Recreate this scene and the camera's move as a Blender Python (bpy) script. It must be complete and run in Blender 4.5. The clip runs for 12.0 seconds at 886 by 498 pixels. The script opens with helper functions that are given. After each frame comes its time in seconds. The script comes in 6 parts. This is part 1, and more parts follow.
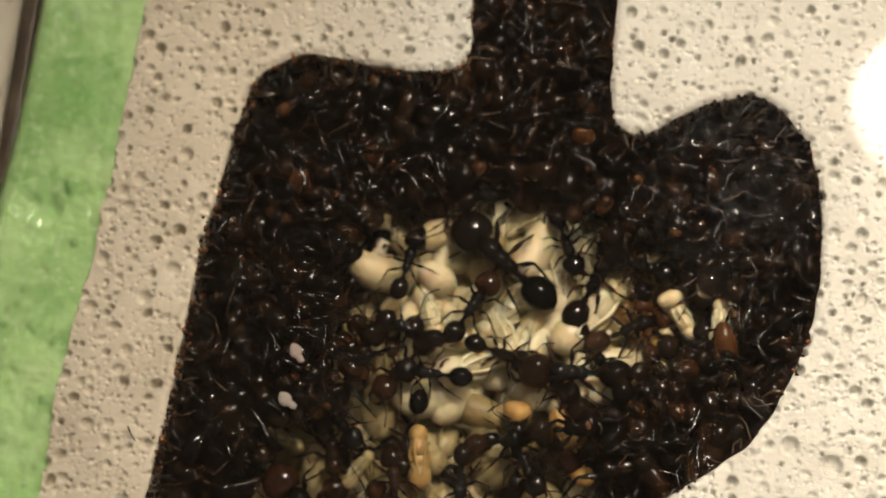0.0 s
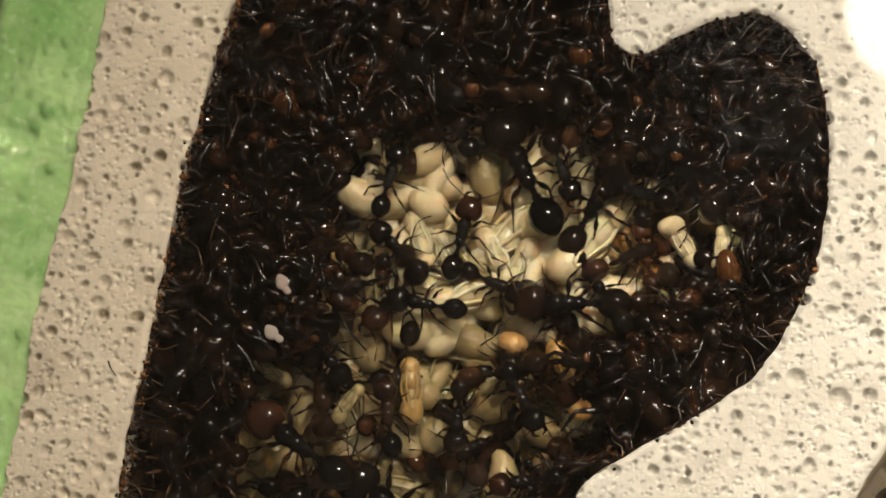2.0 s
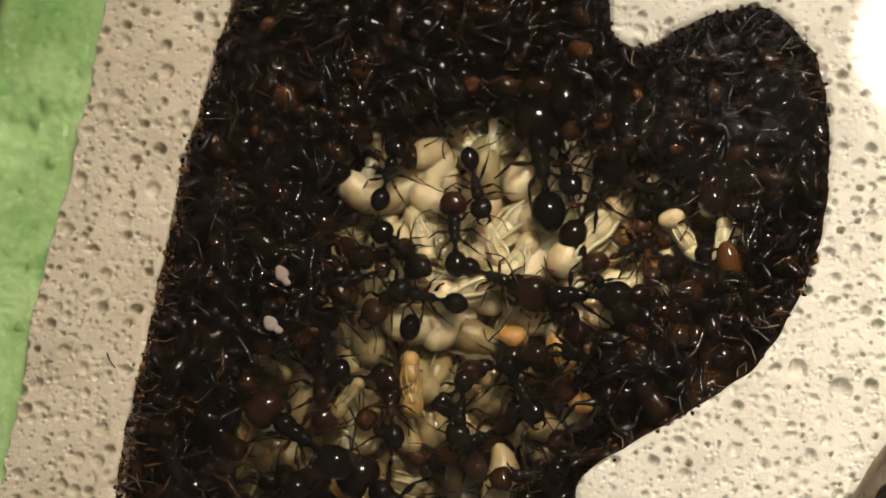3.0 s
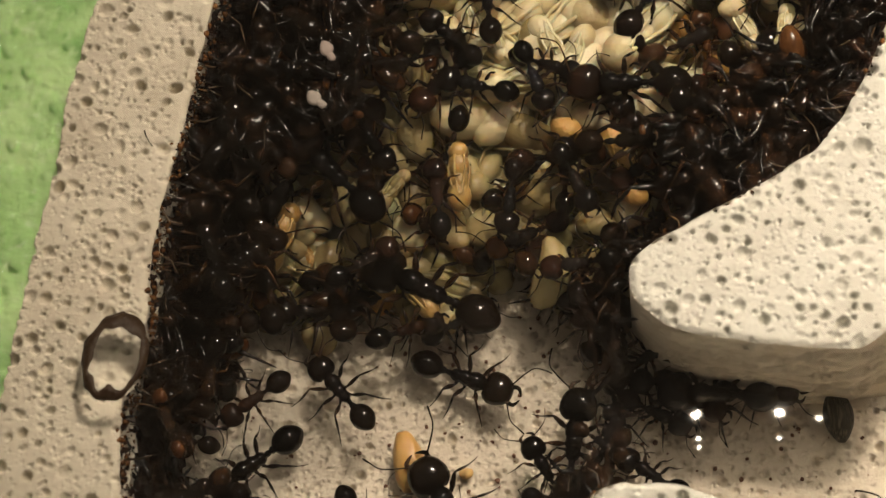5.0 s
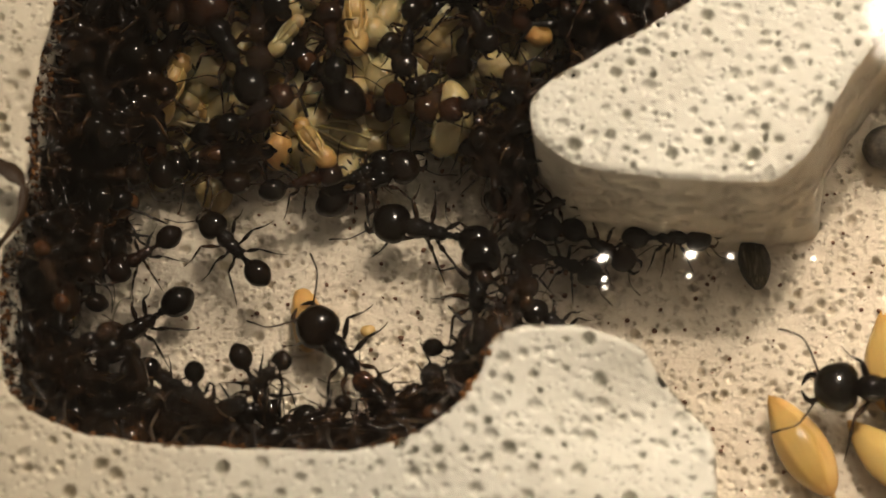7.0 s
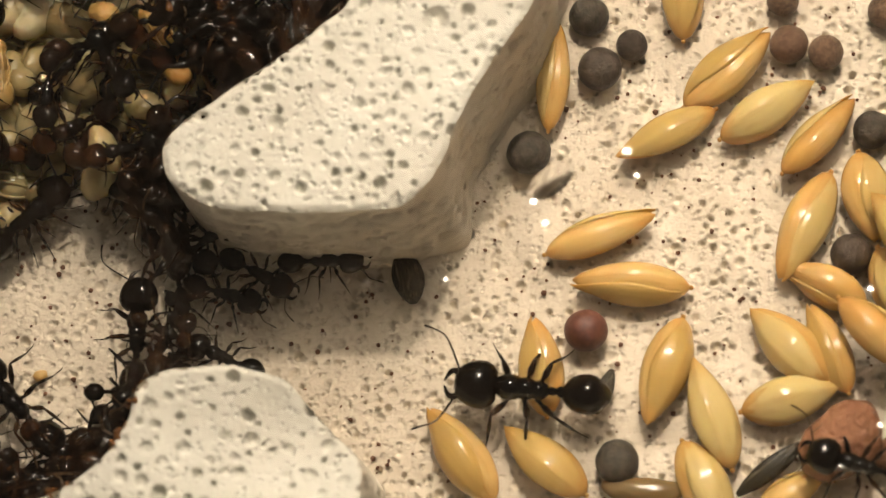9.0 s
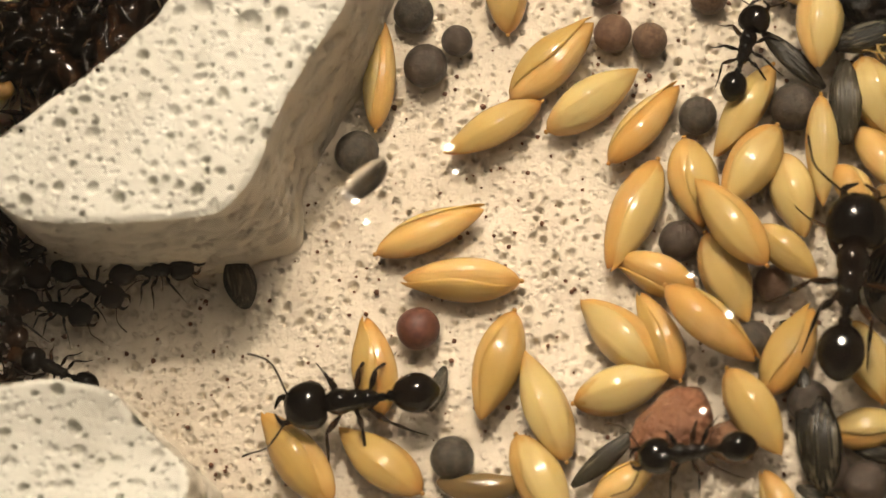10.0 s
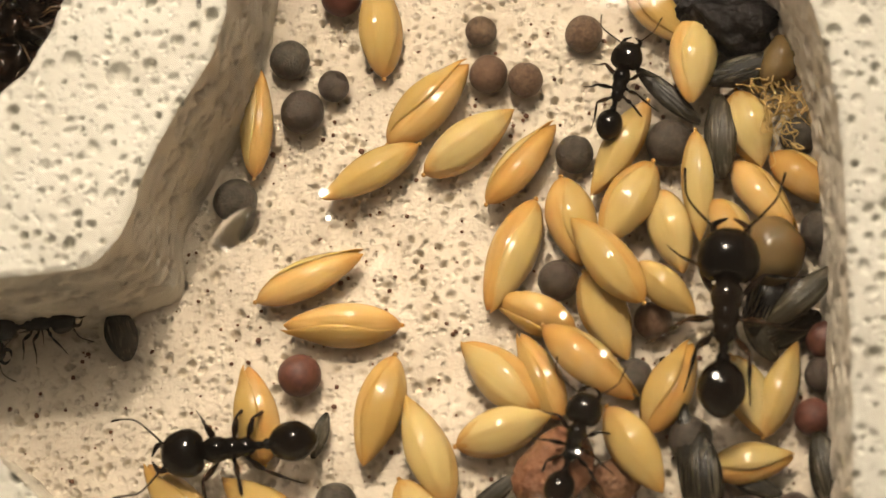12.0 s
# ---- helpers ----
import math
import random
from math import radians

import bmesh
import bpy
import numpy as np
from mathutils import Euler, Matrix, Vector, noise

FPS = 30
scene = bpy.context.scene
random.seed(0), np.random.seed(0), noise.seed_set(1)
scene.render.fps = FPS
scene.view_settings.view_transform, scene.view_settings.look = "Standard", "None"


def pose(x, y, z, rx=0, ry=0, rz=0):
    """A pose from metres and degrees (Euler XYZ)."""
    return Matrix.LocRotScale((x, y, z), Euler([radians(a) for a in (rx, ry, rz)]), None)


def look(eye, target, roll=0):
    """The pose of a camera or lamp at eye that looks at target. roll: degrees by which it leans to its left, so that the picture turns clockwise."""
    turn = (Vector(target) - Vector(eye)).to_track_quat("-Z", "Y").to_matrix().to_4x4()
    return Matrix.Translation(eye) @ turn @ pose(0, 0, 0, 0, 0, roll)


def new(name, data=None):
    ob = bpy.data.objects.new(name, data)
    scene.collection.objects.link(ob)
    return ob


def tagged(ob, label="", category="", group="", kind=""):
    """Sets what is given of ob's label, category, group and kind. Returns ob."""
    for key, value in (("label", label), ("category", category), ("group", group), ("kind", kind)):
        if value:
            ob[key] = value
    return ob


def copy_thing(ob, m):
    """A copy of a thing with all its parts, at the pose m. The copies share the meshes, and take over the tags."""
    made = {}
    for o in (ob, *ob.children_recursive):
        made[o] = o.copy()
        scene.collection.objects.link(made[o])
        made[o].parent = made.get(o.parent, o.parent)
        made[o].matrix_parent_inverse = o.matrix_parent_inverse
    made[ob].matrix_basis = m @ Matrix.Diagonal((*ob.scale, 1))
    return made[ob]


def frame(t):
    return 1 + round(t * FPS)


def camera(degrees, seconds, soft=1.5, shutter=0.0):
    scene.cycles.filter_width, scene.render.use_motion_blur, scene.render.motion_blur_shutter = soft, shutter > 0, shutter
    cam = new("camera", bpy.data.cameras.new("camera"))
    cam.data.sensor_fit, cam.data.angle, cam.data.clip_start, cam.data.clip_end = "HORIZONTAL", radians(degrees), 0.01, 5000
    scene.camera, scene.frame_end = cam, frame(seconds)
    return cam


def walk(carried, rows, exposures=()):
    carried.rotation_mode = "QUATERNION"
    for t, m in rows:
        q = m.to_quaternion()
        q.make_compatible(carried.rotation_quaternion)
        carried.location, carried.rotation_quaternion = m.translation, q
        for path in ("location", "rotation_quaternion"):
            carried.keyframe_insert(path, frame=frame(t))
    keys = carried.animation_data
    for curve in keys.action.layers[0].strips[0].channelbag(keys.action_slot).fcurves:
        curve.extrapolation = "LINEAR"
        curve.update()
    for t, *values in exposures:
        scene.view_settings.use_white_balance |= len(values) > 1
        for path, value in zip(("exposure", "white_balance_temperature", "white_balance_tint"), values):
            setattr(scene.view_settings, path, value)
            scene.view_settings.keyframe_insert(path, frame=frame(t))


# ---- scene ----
cam = camera(20.0, 12.0, soft=1.5)
cam.data.dof.use_dof = True
cam.data.dof.focus_distance = 0.1180
cam.data.dof.aperture_fstop = cam.data.lens / 1.5


def C(x, y, z=0.0):
    """A place from centimetres in the nest's plan; z = 0 is the block's top face, 2 cm above the table."""
    return Vector((x * 0.01, y * 0.01, (z + 2.0) * 0.01))


def eye_row(t, x, y, z, rx, ry, rz):
    p = C(x, y, z)
    return t, pose(p.x, p.y, p.z, rx, ry, rz)


walk(cam, [
    eye_row(0, -1.209, -1.435, 12.241, 15.96, 4.78, 3.92),
    eye_row(0.5, -1.260, -1.308, 12.075, 15.28, 4.50, 3.67),
    eye_row(1, -1.298, -1.258, 11.838, 14.36, 4.46, 3.62),
    eye_row(1.5, -1.316, -1.251, 11.787, 14.03, 4.40, 3.61),
    eye_row(2, -1.290, -1.203, 11.795, 13.75, 4.55, 3.55),
    eye_row(2.5, -1.273, -1.252, 11.774, 13.97, 4.63, 3.59),
    eye_row(2.7, -1.263, -1.343, 11.748, 14.40, 4.67, 3.56),
    eye_row(4.3, -1.083, -2.472, 11.172, 17.98, 5.75, 4.04),
    eye_row(4.5, -1.131, -2.635, 11.066, 18.34, 5.85, 4.48),
    eye_row(5, -1.160, -3.100, 10.716, 19.00, 5.78, 4.82),
    eye_row(5.5, -1.196, -3.479, 10.395, 19.51, 5.44, 4.90),
    eye_row(6, -1.211, -3.473, 10.206, 19.41, 5.46, 4.90),
    eye_row(6.5, -1.241, -3.556, 10.063, 18.79, 5.09, 4.70),
    eye_row(7, -0.846, -3.589, 9.979, 19.00, 5.57, 3.72),
    eye_row(7.2, -0.802, -3.566, 9.978, 18.86, 5.40, 3.31),
    eye_row(8.8, 0.379, -3.035, 10.254, 15.81, 5.98, -1.00),
    eye_row(9, 0.534, -3.009, 10.263, 15.80, 6.10, -1.43),
    eye_row(9.5, 0.948, -3.002, 10.227, 15.54, 6.48, -2.69),
    eye_row(10, 1.261, -3.004, 10.180, 15.36, 6.54, -3.81),
    eye_row(10.5, 1.514, -3.038, 10.148, 15.31, 6.73, -4.73),
    eye_row(11, 1.654, -3.072, 10.210, 15.28, 6.72, -5.32),
    eye_row(11.5, 1.721, -3.060, 10.190, 15.29, 6.66, -5.50),
    eye_row(12, 1.744, -3.000, 10.116, 15.98, 6.69, -5.50),
], exposures=[(0.0, 0.11, 6200, 10), (2.7, 0.08, 6200, 10), (4.5, 0.08, 6400, 10), (6.5, 0.05, 6450, 10), (9.0, 0.08, 6450, 10), (12.0, 0.07, 6500, 10)])

# ---- light: a small round LED lamp above, and the dim warm room ----
world = bpy.data.worlds.new("room")
scene.world = world
world.use_nodes = True
world.node_tree.nodes["Background"].inputs[0].default_value = (0.85, 0.67, 0.46, 1)
world.node_tree.nodes["Background"].inputs[1].default_value = 0.075

lamp_data = bpy.data.lights.new("led_light", "AREA")
lamp_data.shape = "DISK"
lamp_data.size = 0.012
lamp_data.energy = 0.0153
lamp_data.spread = radians(41)
lamp_data.color = (1.0, 0.85, 0.655)
lamp = new("led_light", lamp_data)
lamp.matrix_world = look(C(1.8, 9.85, 20.0), C(0.5, 0.3, 0.0))

# ---- materials ----
def nodes_of(name):
    m = bpy.data.materials.new(name)
    m.use_nodes = True
    nt = m.node_tree
    return m, nt, nt.nodes["Principled BSDF"]


def ramp(nt, fac, *stops):
    r = nt.nodes.new("ShaderNodeValToRGB")
    e = r.color_ramp.elements
    while len(e) < len(stops):
        e.new(0.5)
    for k, (p, c) in zip(e, stops):
        k.position, k.color = p, (*c, 1)
    nt.links.new(fac, r.inputs[0])
    return r.outputs[0]


def coords(nt):
    return nt.nodes.new("ShaderNodeTexCoord").outputs["Object"]


def noisy(nt, vec, scale, detail=4.0, rough=0.55):
    n = nt.nodes.new("ShaderNodeTexNoise")
    n.inputs["Scale"].default_value, n.inputs["Detail"].default_value, n.inputs["Roughness"].default_value = scale, detail, rough
    nt.links.new(vec, n.inputs["Vector"])
    return n.outputs["Fac"]


def bump(nt, bsdf, height, strength, dist, under=None):
    b = nt.nodes.new("ShaderNodeBump")
    b.inputs["Strength"].default_value, b.inputs["Distance"].default_value = strength, dist
    nt.links.new(height, b.inputs["Height"])
    if under is not None:
        nt.links.new(under, b.inputs["Normal"])
    nt.links.new(b.outputs[0], bsdf.inputs["Normal"])
    return b.outputs[0]


def mix(nt, fac, a, b, mode="MIX"):
    n = nt.nodes.new("ShaderNodeMix")
    n.data_type, n.blend_type = "RGBA", mode
    for sock, v in ((n.inputs[0], fac), (n.inputs[6], a), (n.inputs[7], b)):
        if hasattr(v, "is_linked"):
            nt.links.new(v, sock)
        else:
            sock.default_value = v if isinstance(v, float) else (*v, 1)
    return n.outputs[2]


def stone_material(name="aerated_concrete", streaks=False, tint=(0.985, 1.0, 1.03), relief=0.55, yellowed=False):
    m, nt, b = nodes_of(name)
    v = coords(nt)
    col = ramp(nt, noisy(nt, v, 260, 5), (0.3, (0.473, 0.431, 0.370)), (0.7, (0.580, 0.547, 0.487)))
    col = mix(nt, ramp(nt, noisy(nt, v, 2400, 3), (0.35, (0, 0, 0)), (0.65, (0.5, 0.5, 0.5))), col, (0.550, 0.516, 0.455))
    dirt = ramp(nt, noisy(nt, v, 900, 6, 0.7), (0.62, (0, 0, 0)), (0.74, (0.55, 0.55, 0.55)))
    col = mix(nt, dirt, col, (0.392, 0.323, 0.243))
    if yellowed:       # yellower towards the foam strip
        sx = nt.nodes.new("ShaderNodeSeparateXYZ")
        nt.links.new(v, sx.inputs[0])
        edge = nt.nodes.new("ShaderNodeMapRange")
        edge.inputs["From Min"].default_value, edge.inputs["From Max"].default_value = -0.036, -0.024
        edge.inputs["To Min"].default_value, edge.inputs["To Max"].default_value = 1.0, 0.0
        nt.links.new(sx.outputs[0], edge.inputs["Value"])
        col = mix(nt, edge.outputs[0], col, mix(nt, 1.0, col, (1.05, 0.97, 0.87), "MULTIPLY"))
    col = mix(nt, 1.0, col, tint, "MULTIPLY")
    nt.links.new(col, b.inputs["Base Color"])
    b.inputs["Roughness"].default_value = 0.85
    vo = nt.nodes.new("ShaderNodeTexVoronoi")
    vo.inputs["Scale"].default_value = 2100
    st = v
    if streaks:
        mp = nt.nodes.new("ShaderNodeMapping")
        mp.inputs["Scale"].default_value = (0.45, 0.45, 1.2)
        nt.links.new(v, mp.inputs[0])
        st = mp.outputs[0]
    nt.links.new(st, vo.inputs["Vector"])
    pit = ramp(nt, vo.outputs["Distance"], (0.0, (0, 0, 0)), (0.32, (1, 1, 1)))
    n1 = bump(nt, b, pit, relief, 0.00016)
    bump(nt, b, noisy(nt, st, 3500, 5, 0.65), relief, 0.00014, n1)
    return m


def chitin(name, dark, light, rough=0.085, islands=False, wet=False):
    """Glossy insect shell; shade differs from animal to animal and along the body."""
    m, nt, b = nodes_of(name)
    v = coords(nt)
    odd = nt.nodes.new("ShaderNodeNewGeometry").outputs["Random Per Island"] if islands else nt.nodes.new("ShaderNodeObjectInfo").outputs["Random"]
    base = mix(nt, ramp(nt, odd, (0.45, (0, 0, 0)), (1.0, (1, 1, 1))), dark, light)
    base = mix(nt, ramp(nt, noisy(nt, v, 3.0, 3), (0.45, (0, 0, 0)), (0.75, (0.4, 0.4, 0.4))), base, tuple(c * 1.2 for c in light))
    nt.links.new(base, b.inputs["Base Color"])
    b.inputs["Roughness"].default_value = rough
    b.inputs["Specular IOR Level"].default_value = 0.6
    bump(nt, b, noisy(nt, v, 4500.0 if islands else 9.0 if wet else 30.0, 3), 0.45 if islands or wet else 0.22, 0.00006 if islands or wet else 0.00003)
    return m


def waxy(name, a, b2, spots=(0.5, 0.4, 0.2), rough=0.35, sss=0.25, scale=2.0):
    """Pale translucent brood and husks."""
    m, nt, b = nodes_of(name)
    v = coords(nt)
    oi = nt.nodes.new("ShaderNodeObjectInfo")
    base = mix(nt, oi.outputs["Random"], a, b2)
    base = mix(nt, ramp(nt, noisy(nt, v, scale, 4), (0.5, (0, 0, 0)), (0.8, (0.6, 0.6, 0.6))), base, spots)
    nt.links.new(base, b.inputs["Base Color"])
    b.inputs["Roughness"].default_value = rough
    if sss:
        b.inputs["Subsurface Weight"].default_value = sss * 1.8
        b.inputs["Subsurface Radius"].default_value = (1.0, 0.58, 0.28)
        b.inputs["Subsurface Scale"].default_value = 0.0009
    bump(nt, b, noisy(nt, v, scale * 4, 4, 0.6), 0.5, 0.0002)
    return m


def seed_material(name, a, b2, stripe, rough=0.28):
    """Glossy hull with fine lengthwise streaks; x runs along the seed."""
    m, nt, b = nodes_of(name)
    v = coords(nt)
    mp = nt.nodes.new("ShaderNodeMapping")
    mp.inputs["Scale"].default_value = (0.8, 9, 9)
    nt.links.new(v, mp.inputs[0])
    oi = nt.nodes.new("ShaderNodeObjectInfo")
    base = mix(nt, oi.outputs["Random"], a, b2)
    fine = noisy(nt, mp.outputs[0], 1.6, 4, 0.6)
    base = mix(nt, ramp(nt, fine, (0.45, (0, 0, 0)), (0.8, (0.45, 0.45, 0.45))), base, stripe)
    sx = nt.nodes.new("ShaderNodeSeparateXYZ")
    nt.links.new(v, sx.inputs[0])
    ends = nt.nodes.new("ShaderNodeMath")
    ends.operation = "ABSOLUTE"
    nt.links.new(sx.outputs[0], ends.inputs[0])
    base = mix(nt, ramp(nt, ends.outputs[0], (0.30, (0, 0, 0)), (0.50, (0.7, 0.7, 0.7))), base, (0.36, 0.17, 0.04))
    base = mix(nt, ramp(nt, noisy(nt, v, 1.4, 3), (0.5, (0, 0, 0)), (0.85, (0.5, 0.5, 0.5))), base, (0.56, 0.46, 0.24))
    nt.links.new(base, b.inputs["Base Color"])
    b.inputs["Roughness"].default_value = rough
    b.inputs["Subsurface Weight"].default_value = 0.35
    b.inputs["Subsurface Radius"].default_value = (1.0, 0.6, 0.25)
    b.inputs["Subsurface Scale"].default_value = 0.0006
    bump(nt, b, fine, 0.4, 0.00016)
    return m


def hull_material():
    """Dark empty hull with pale silvery streaks along it."""
    m, nt, b = nodes_of("dark_striped_hull")
    v = coords(nt)
    mp = nt.nodes.new("ShaderNodeMapping")
    mp.inputs["Scale"].default_value = (0.9, 14, 14)
    nt.links.new(v, mp.inputs[0])
    odd = nt.nodes.new("ShaderNodeObjectInfo").outputs["Random"]
    fine = noisy(nt, mp.outputs[0], 1.5, 4, 0.6)
    base = mix(nt, odd, (0.004, 0.0034, 0.003), (0.035, 0.028, 0.017))
    base = mix(nt, ramp(nt, fine, (0.52, (0, 0, 0)), (0.72, (0.6, 0.6, 0.6))), base, (0.17, 0.145, 0.095))
    nt.links.new(base, b.inputs["Base Color"])
    b.inputs["Roughness"].default_value = 0.24
    bump(nt, b, fine, 0.7, 0.0002)
    return m


def glass_material(name, ior, rough=0.0, tint=(1, 1, 1)):
    m, nt, b = nodes_of(name)
    b.inputs["Base Color"].default_value = (*tint, 1)
    b.inputs["Transmission Weight"].default_value = 1.0
    b.inputs["IOR"].default_value = ior
    b.inputs["Roughness"].default_value = rough
    return m


def film_material(name="thin_water", rough=0.05, ior=1.33):
    """A thin film of water: clear, with a Fresnel gloss on its slope."""
    m, nt, b = nodes_of(name)
    out = nt.nodes["Material Output"]
    clear, gloss, fr, mx = (nt.nodes.new("ShaderNode" + k) for k in ("BsdfTransparent", "BsdfGlossy", "Fresnel", "MixShader"))
    gloss.inputs["Roughness"].default_value = rough
    fr.inputs["IOR"].default_value = ior
    for a, c in ((fr.outputs[0], mx.inputs[0]), (clear.outputs[0], mx.inputs[1]), (gloss.outputs[0], mx.inputs[2]), (mx.outputs[0], out.inputs[0])):
        nt.links.new(a, c)
    return m


def haze_film_material():
    """Patchy grey haze put into a film's colour, thinning out towards its edge."""
    m, nt, b = nodes_of("dust_film")
    v = coords(nt)
    mp = nt.nodes.new("ShaderNodeMapping")
    mp.inputs["Location"].default_value = (0.98 / 0.62, -2.42 / 0.72, 0)
    mp.inputs["Scale"].default_value = (100 / 0.62, 100 / 0.72, 0)
    nt.links.new(v, mp.inputs[0])
    ball_ = nt.nodes.new("ShaderNodeTexGradient")
    ball_.gradient_type = "SPHERICAL"
    nt.links.new(mp.outputs[0], ball_.inputs[0])
    patch = ramp(nt, noisy(nt, v, 2600, 5, 0.7), (0.47, (0.05, 0.05, 0.05)), (0.66, (1, 1, 1)))
    patch = mix(nt, 1.0, patch, ramp(nt, noisy(nt, v, 620, 3, 0.6), (0.40, (0.1, 0.1, 0.1)), (0.62, (1, 1, 1))), "MULTIPLY")
    fac = mix(nt, 1.0, ramp(nt, ball_.outputs[0], (0.0, (0, 0, 0)), (0.65, (0.07, 0.07, 0.07))), patch, "MULTIPLY")
    out = nt.nodes["Material Output"]
    clear, grey, mx = (nt.nodes.new("ShaderNode" + k) for k in ("BsdfTransparent", "BsdfDiffuse", "MixShader"))
    grey.inputs["Color"].default_value = (0.46, 0.46, 0.50, 1)
    for a, c in ((fac, mx.inputs[0]), (clear.outputs[0], mx.inputs[1]), (grey.outputs[0], mx.inputs[2]), (mx.outputs[0], out.inputs[0])):
        nt.links.new(a, c)
    return m


def green_material():
    m, nt, b = nodes_of("green_foam")
    v = coords(nt)
    col = ramp(nt, noisy(nt, v, 170, 5), (0.25, (0.26, 0.47, 0.165)), (0.6, (0.47, 0.68, 0.32)))
    col = mix(nt, ramp(nt, noisy(nt, v, 520, 3), (0.52, (0, 0, 0)), (0.72, (0.75, 0.75, 0.75))), col, (0.17, 0.38, 0.11))
    col = mix(nt, ramp(nt, noisy(nt, v, 2200, 3), (0.55, (0, 0, 0)), (0.72, (0.6, 0.6, 0.6))), col, (0.60, 0.74, 0.46))
    nt.links.new(col, b.inputs["Base Color"])
    b.inputs["Roughness"].default_value = 0.14
    b.inputs["Subsurface Weight"].default_value = 0.3
    b.inputs["Subsurface Radius"].default_value = (0.6, 1.0, 0.4)
    b.inputs["Subsurface Scale"].default_value = 0.0008
    n1 = bump(nt, b, noisy(nt, v, 2600, 2, 0.5), 0.5, 0.00012)
    bump(nt, b, noisy(nt, v, 400, 2), 0.3, 0.0006, n1)
    return m


def plain_rough(name, a, b2, scale, rough=0.7, spec=0.4, bumps=0.4, dist=0.0002):
    m, nt, b = nodes_of(name)
    v = coords(nt)
    oi = nt.nodes.new("ShaderNodeObjectInfo")
    col = ramp(nt, noisy(nt, v, scale, 5, 0.6), (0.3, a), (0.7, b2))
    col = mix(nt, mix(nt, oi.outputs["Random"], (0, 0, 0), (0.55, 0.55, 0.55)), col, tuple(0.5 * (p + q) * k for p, q, k in zip(a, b2, (1.15, 0.8, 0.8))))
    nt.links.new(col, b.inputs["Base Color"])
    b.inputs["Roughness"].default_value = rough
    b.inputs["Specular IOR Level"].default_value = spec
    bump(nt, b, noisy(nt, v, scale * 4, 4), bumps, dist)
    return m


STONE = stone_material(tint=(0.95, 1.0, 1.02), yellowed=True)
# floor copy of the stone: warm light bounced off the seeds is in its tint
STONE_FLOOR = stone_material("aerated_concrete_floor", tint=(1.10, 1.045, 0.965), relief=0.9)
STONE_WALL = stone_material("aerated_concrete_cut", True, tint=(1.02, 1.0, 0.95), relief=0.95)
BLACK = chitin("black_chitin", (0.0015, 0.0010, 0.0008), (0.0060, 0.0030, 0.0016), 0.12)
WET = chitin("wet_black_chitin", (0.0034, 0.0020, 0.0011), (0.024, 0.0098, 0.0034), 0.11, wet=True)
WET_RED = chitin("wet_red_chitin", (0.014, 0.0052, 0.0020), (0.056, 0.020, 0.0058), 0.11, wet=True)
RED = chitin("red_brown_chitin", (0.006, 0.0026, 0.0015), (0.026, 0.0085, 0.003), 0.12)
AMBER = chitin("amber_chitin", (0.035, 0.013, 0.005), (0.062, 0.023, 0.0065), 0.11)
LEG = chitin("leg_chitin", (0.007, 0.004, 0.0025), (0.040, 0.018, 0.007), 0.15)
LEG_PALE = chitin("pale_leg_chitin", (0.05, 0.026, 0.012), (0.17, 0.095, 0.042), 0.2)
SCRAP = chitin("scrap_chitin", (0.0032, 0.0019, 0.0011), (0.020, 0.008, 0.0028), 0.14, True)
SCRAP_AMBER = chitin("amber_scrap_chitin", (0.018, 0.007, 0.0024), (0.082, 0.032, 0.009), 0.13, True)
BRISTLE = chitin("pale_bristle", (0.010, 0.006, 0.0035), (0.10, 0.060, 0.030), 0.25, True)
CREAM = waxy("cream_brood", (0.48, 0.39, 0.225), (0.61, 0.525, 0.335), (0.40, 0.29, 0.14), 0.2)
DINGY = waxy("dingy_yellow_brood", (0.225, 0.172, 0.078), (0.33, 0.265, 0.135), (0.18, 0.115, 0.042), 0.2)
RIPE = waxy("ripe_pupa", (0.27, 0.16, 0.048), (0.36, 0.23, 0.080), (0.22, 0.11, 0.03))
OCHRE = waxy("ochre_brood", (0.38, 0.20, 0.05), (0.46, 0.28, 0.09), (0.30, 0.13, 0.035))
SEED = seed_material("canary_seed_hull", (0.41, 0.228, 0.062), (0.55, 0.370, 0.142), (0.31, 0.14, 0.034), 0.15)
HUSK = seed_material("canary_seed_husk", (0.43, 0.258, 0.079), (0.57, 0.410, 0.172), (0.34, 0.17, 0.046), 0.16)
ROUND_DARK = plain_rough("dark_round_seed", (0.010, 0.0095, 0.009), (0.095, 0.078, 0.056), 2.2, 0.38, 0.45, 0.9, 0.00012)
ROUND_BROWN = plain_rough("mottled_round_seed", (0.03, 0.018, 0.010), (0.22, 0.15, 0.09), 4.5, 0.4, 0.45, 0.8, 0.0001)
ROUND_RED = plain_rough("red_round_seed", (0.050, 0.017, 0.012), (0.135, 0.050, 0.032), 2.6, 0.45, 0.4, 0.5, 0.00006)
HULL = hull_material()
WITHERED = plain_rough("black_withered_seed", (0.003, 0.0025, 0.003), (0.016, 0.012, 0.011), 700, 0.5, 0.3, 0.8, 0.0003)
BROWN_SEED = waxy("translucent_brown_seed", (0.13, 0.085, 0.034), (0.18, 0.12, 0.052), (0.10, 0.055, 0.02), 0.25)
BEAN = plain_rough("brown_seed_coat", (0.11, 0.05, 0.026), (0.30, 0.165, 0.09), 600, 0.22, 0.5, 0.9, 0.0005)
CRUST = plain_rough("brown_crust", (0.012, 0.006, 0.003), (0.27, 0.115, 0.034), 350, 0.2, 0.5, 0.6, 0.0001)
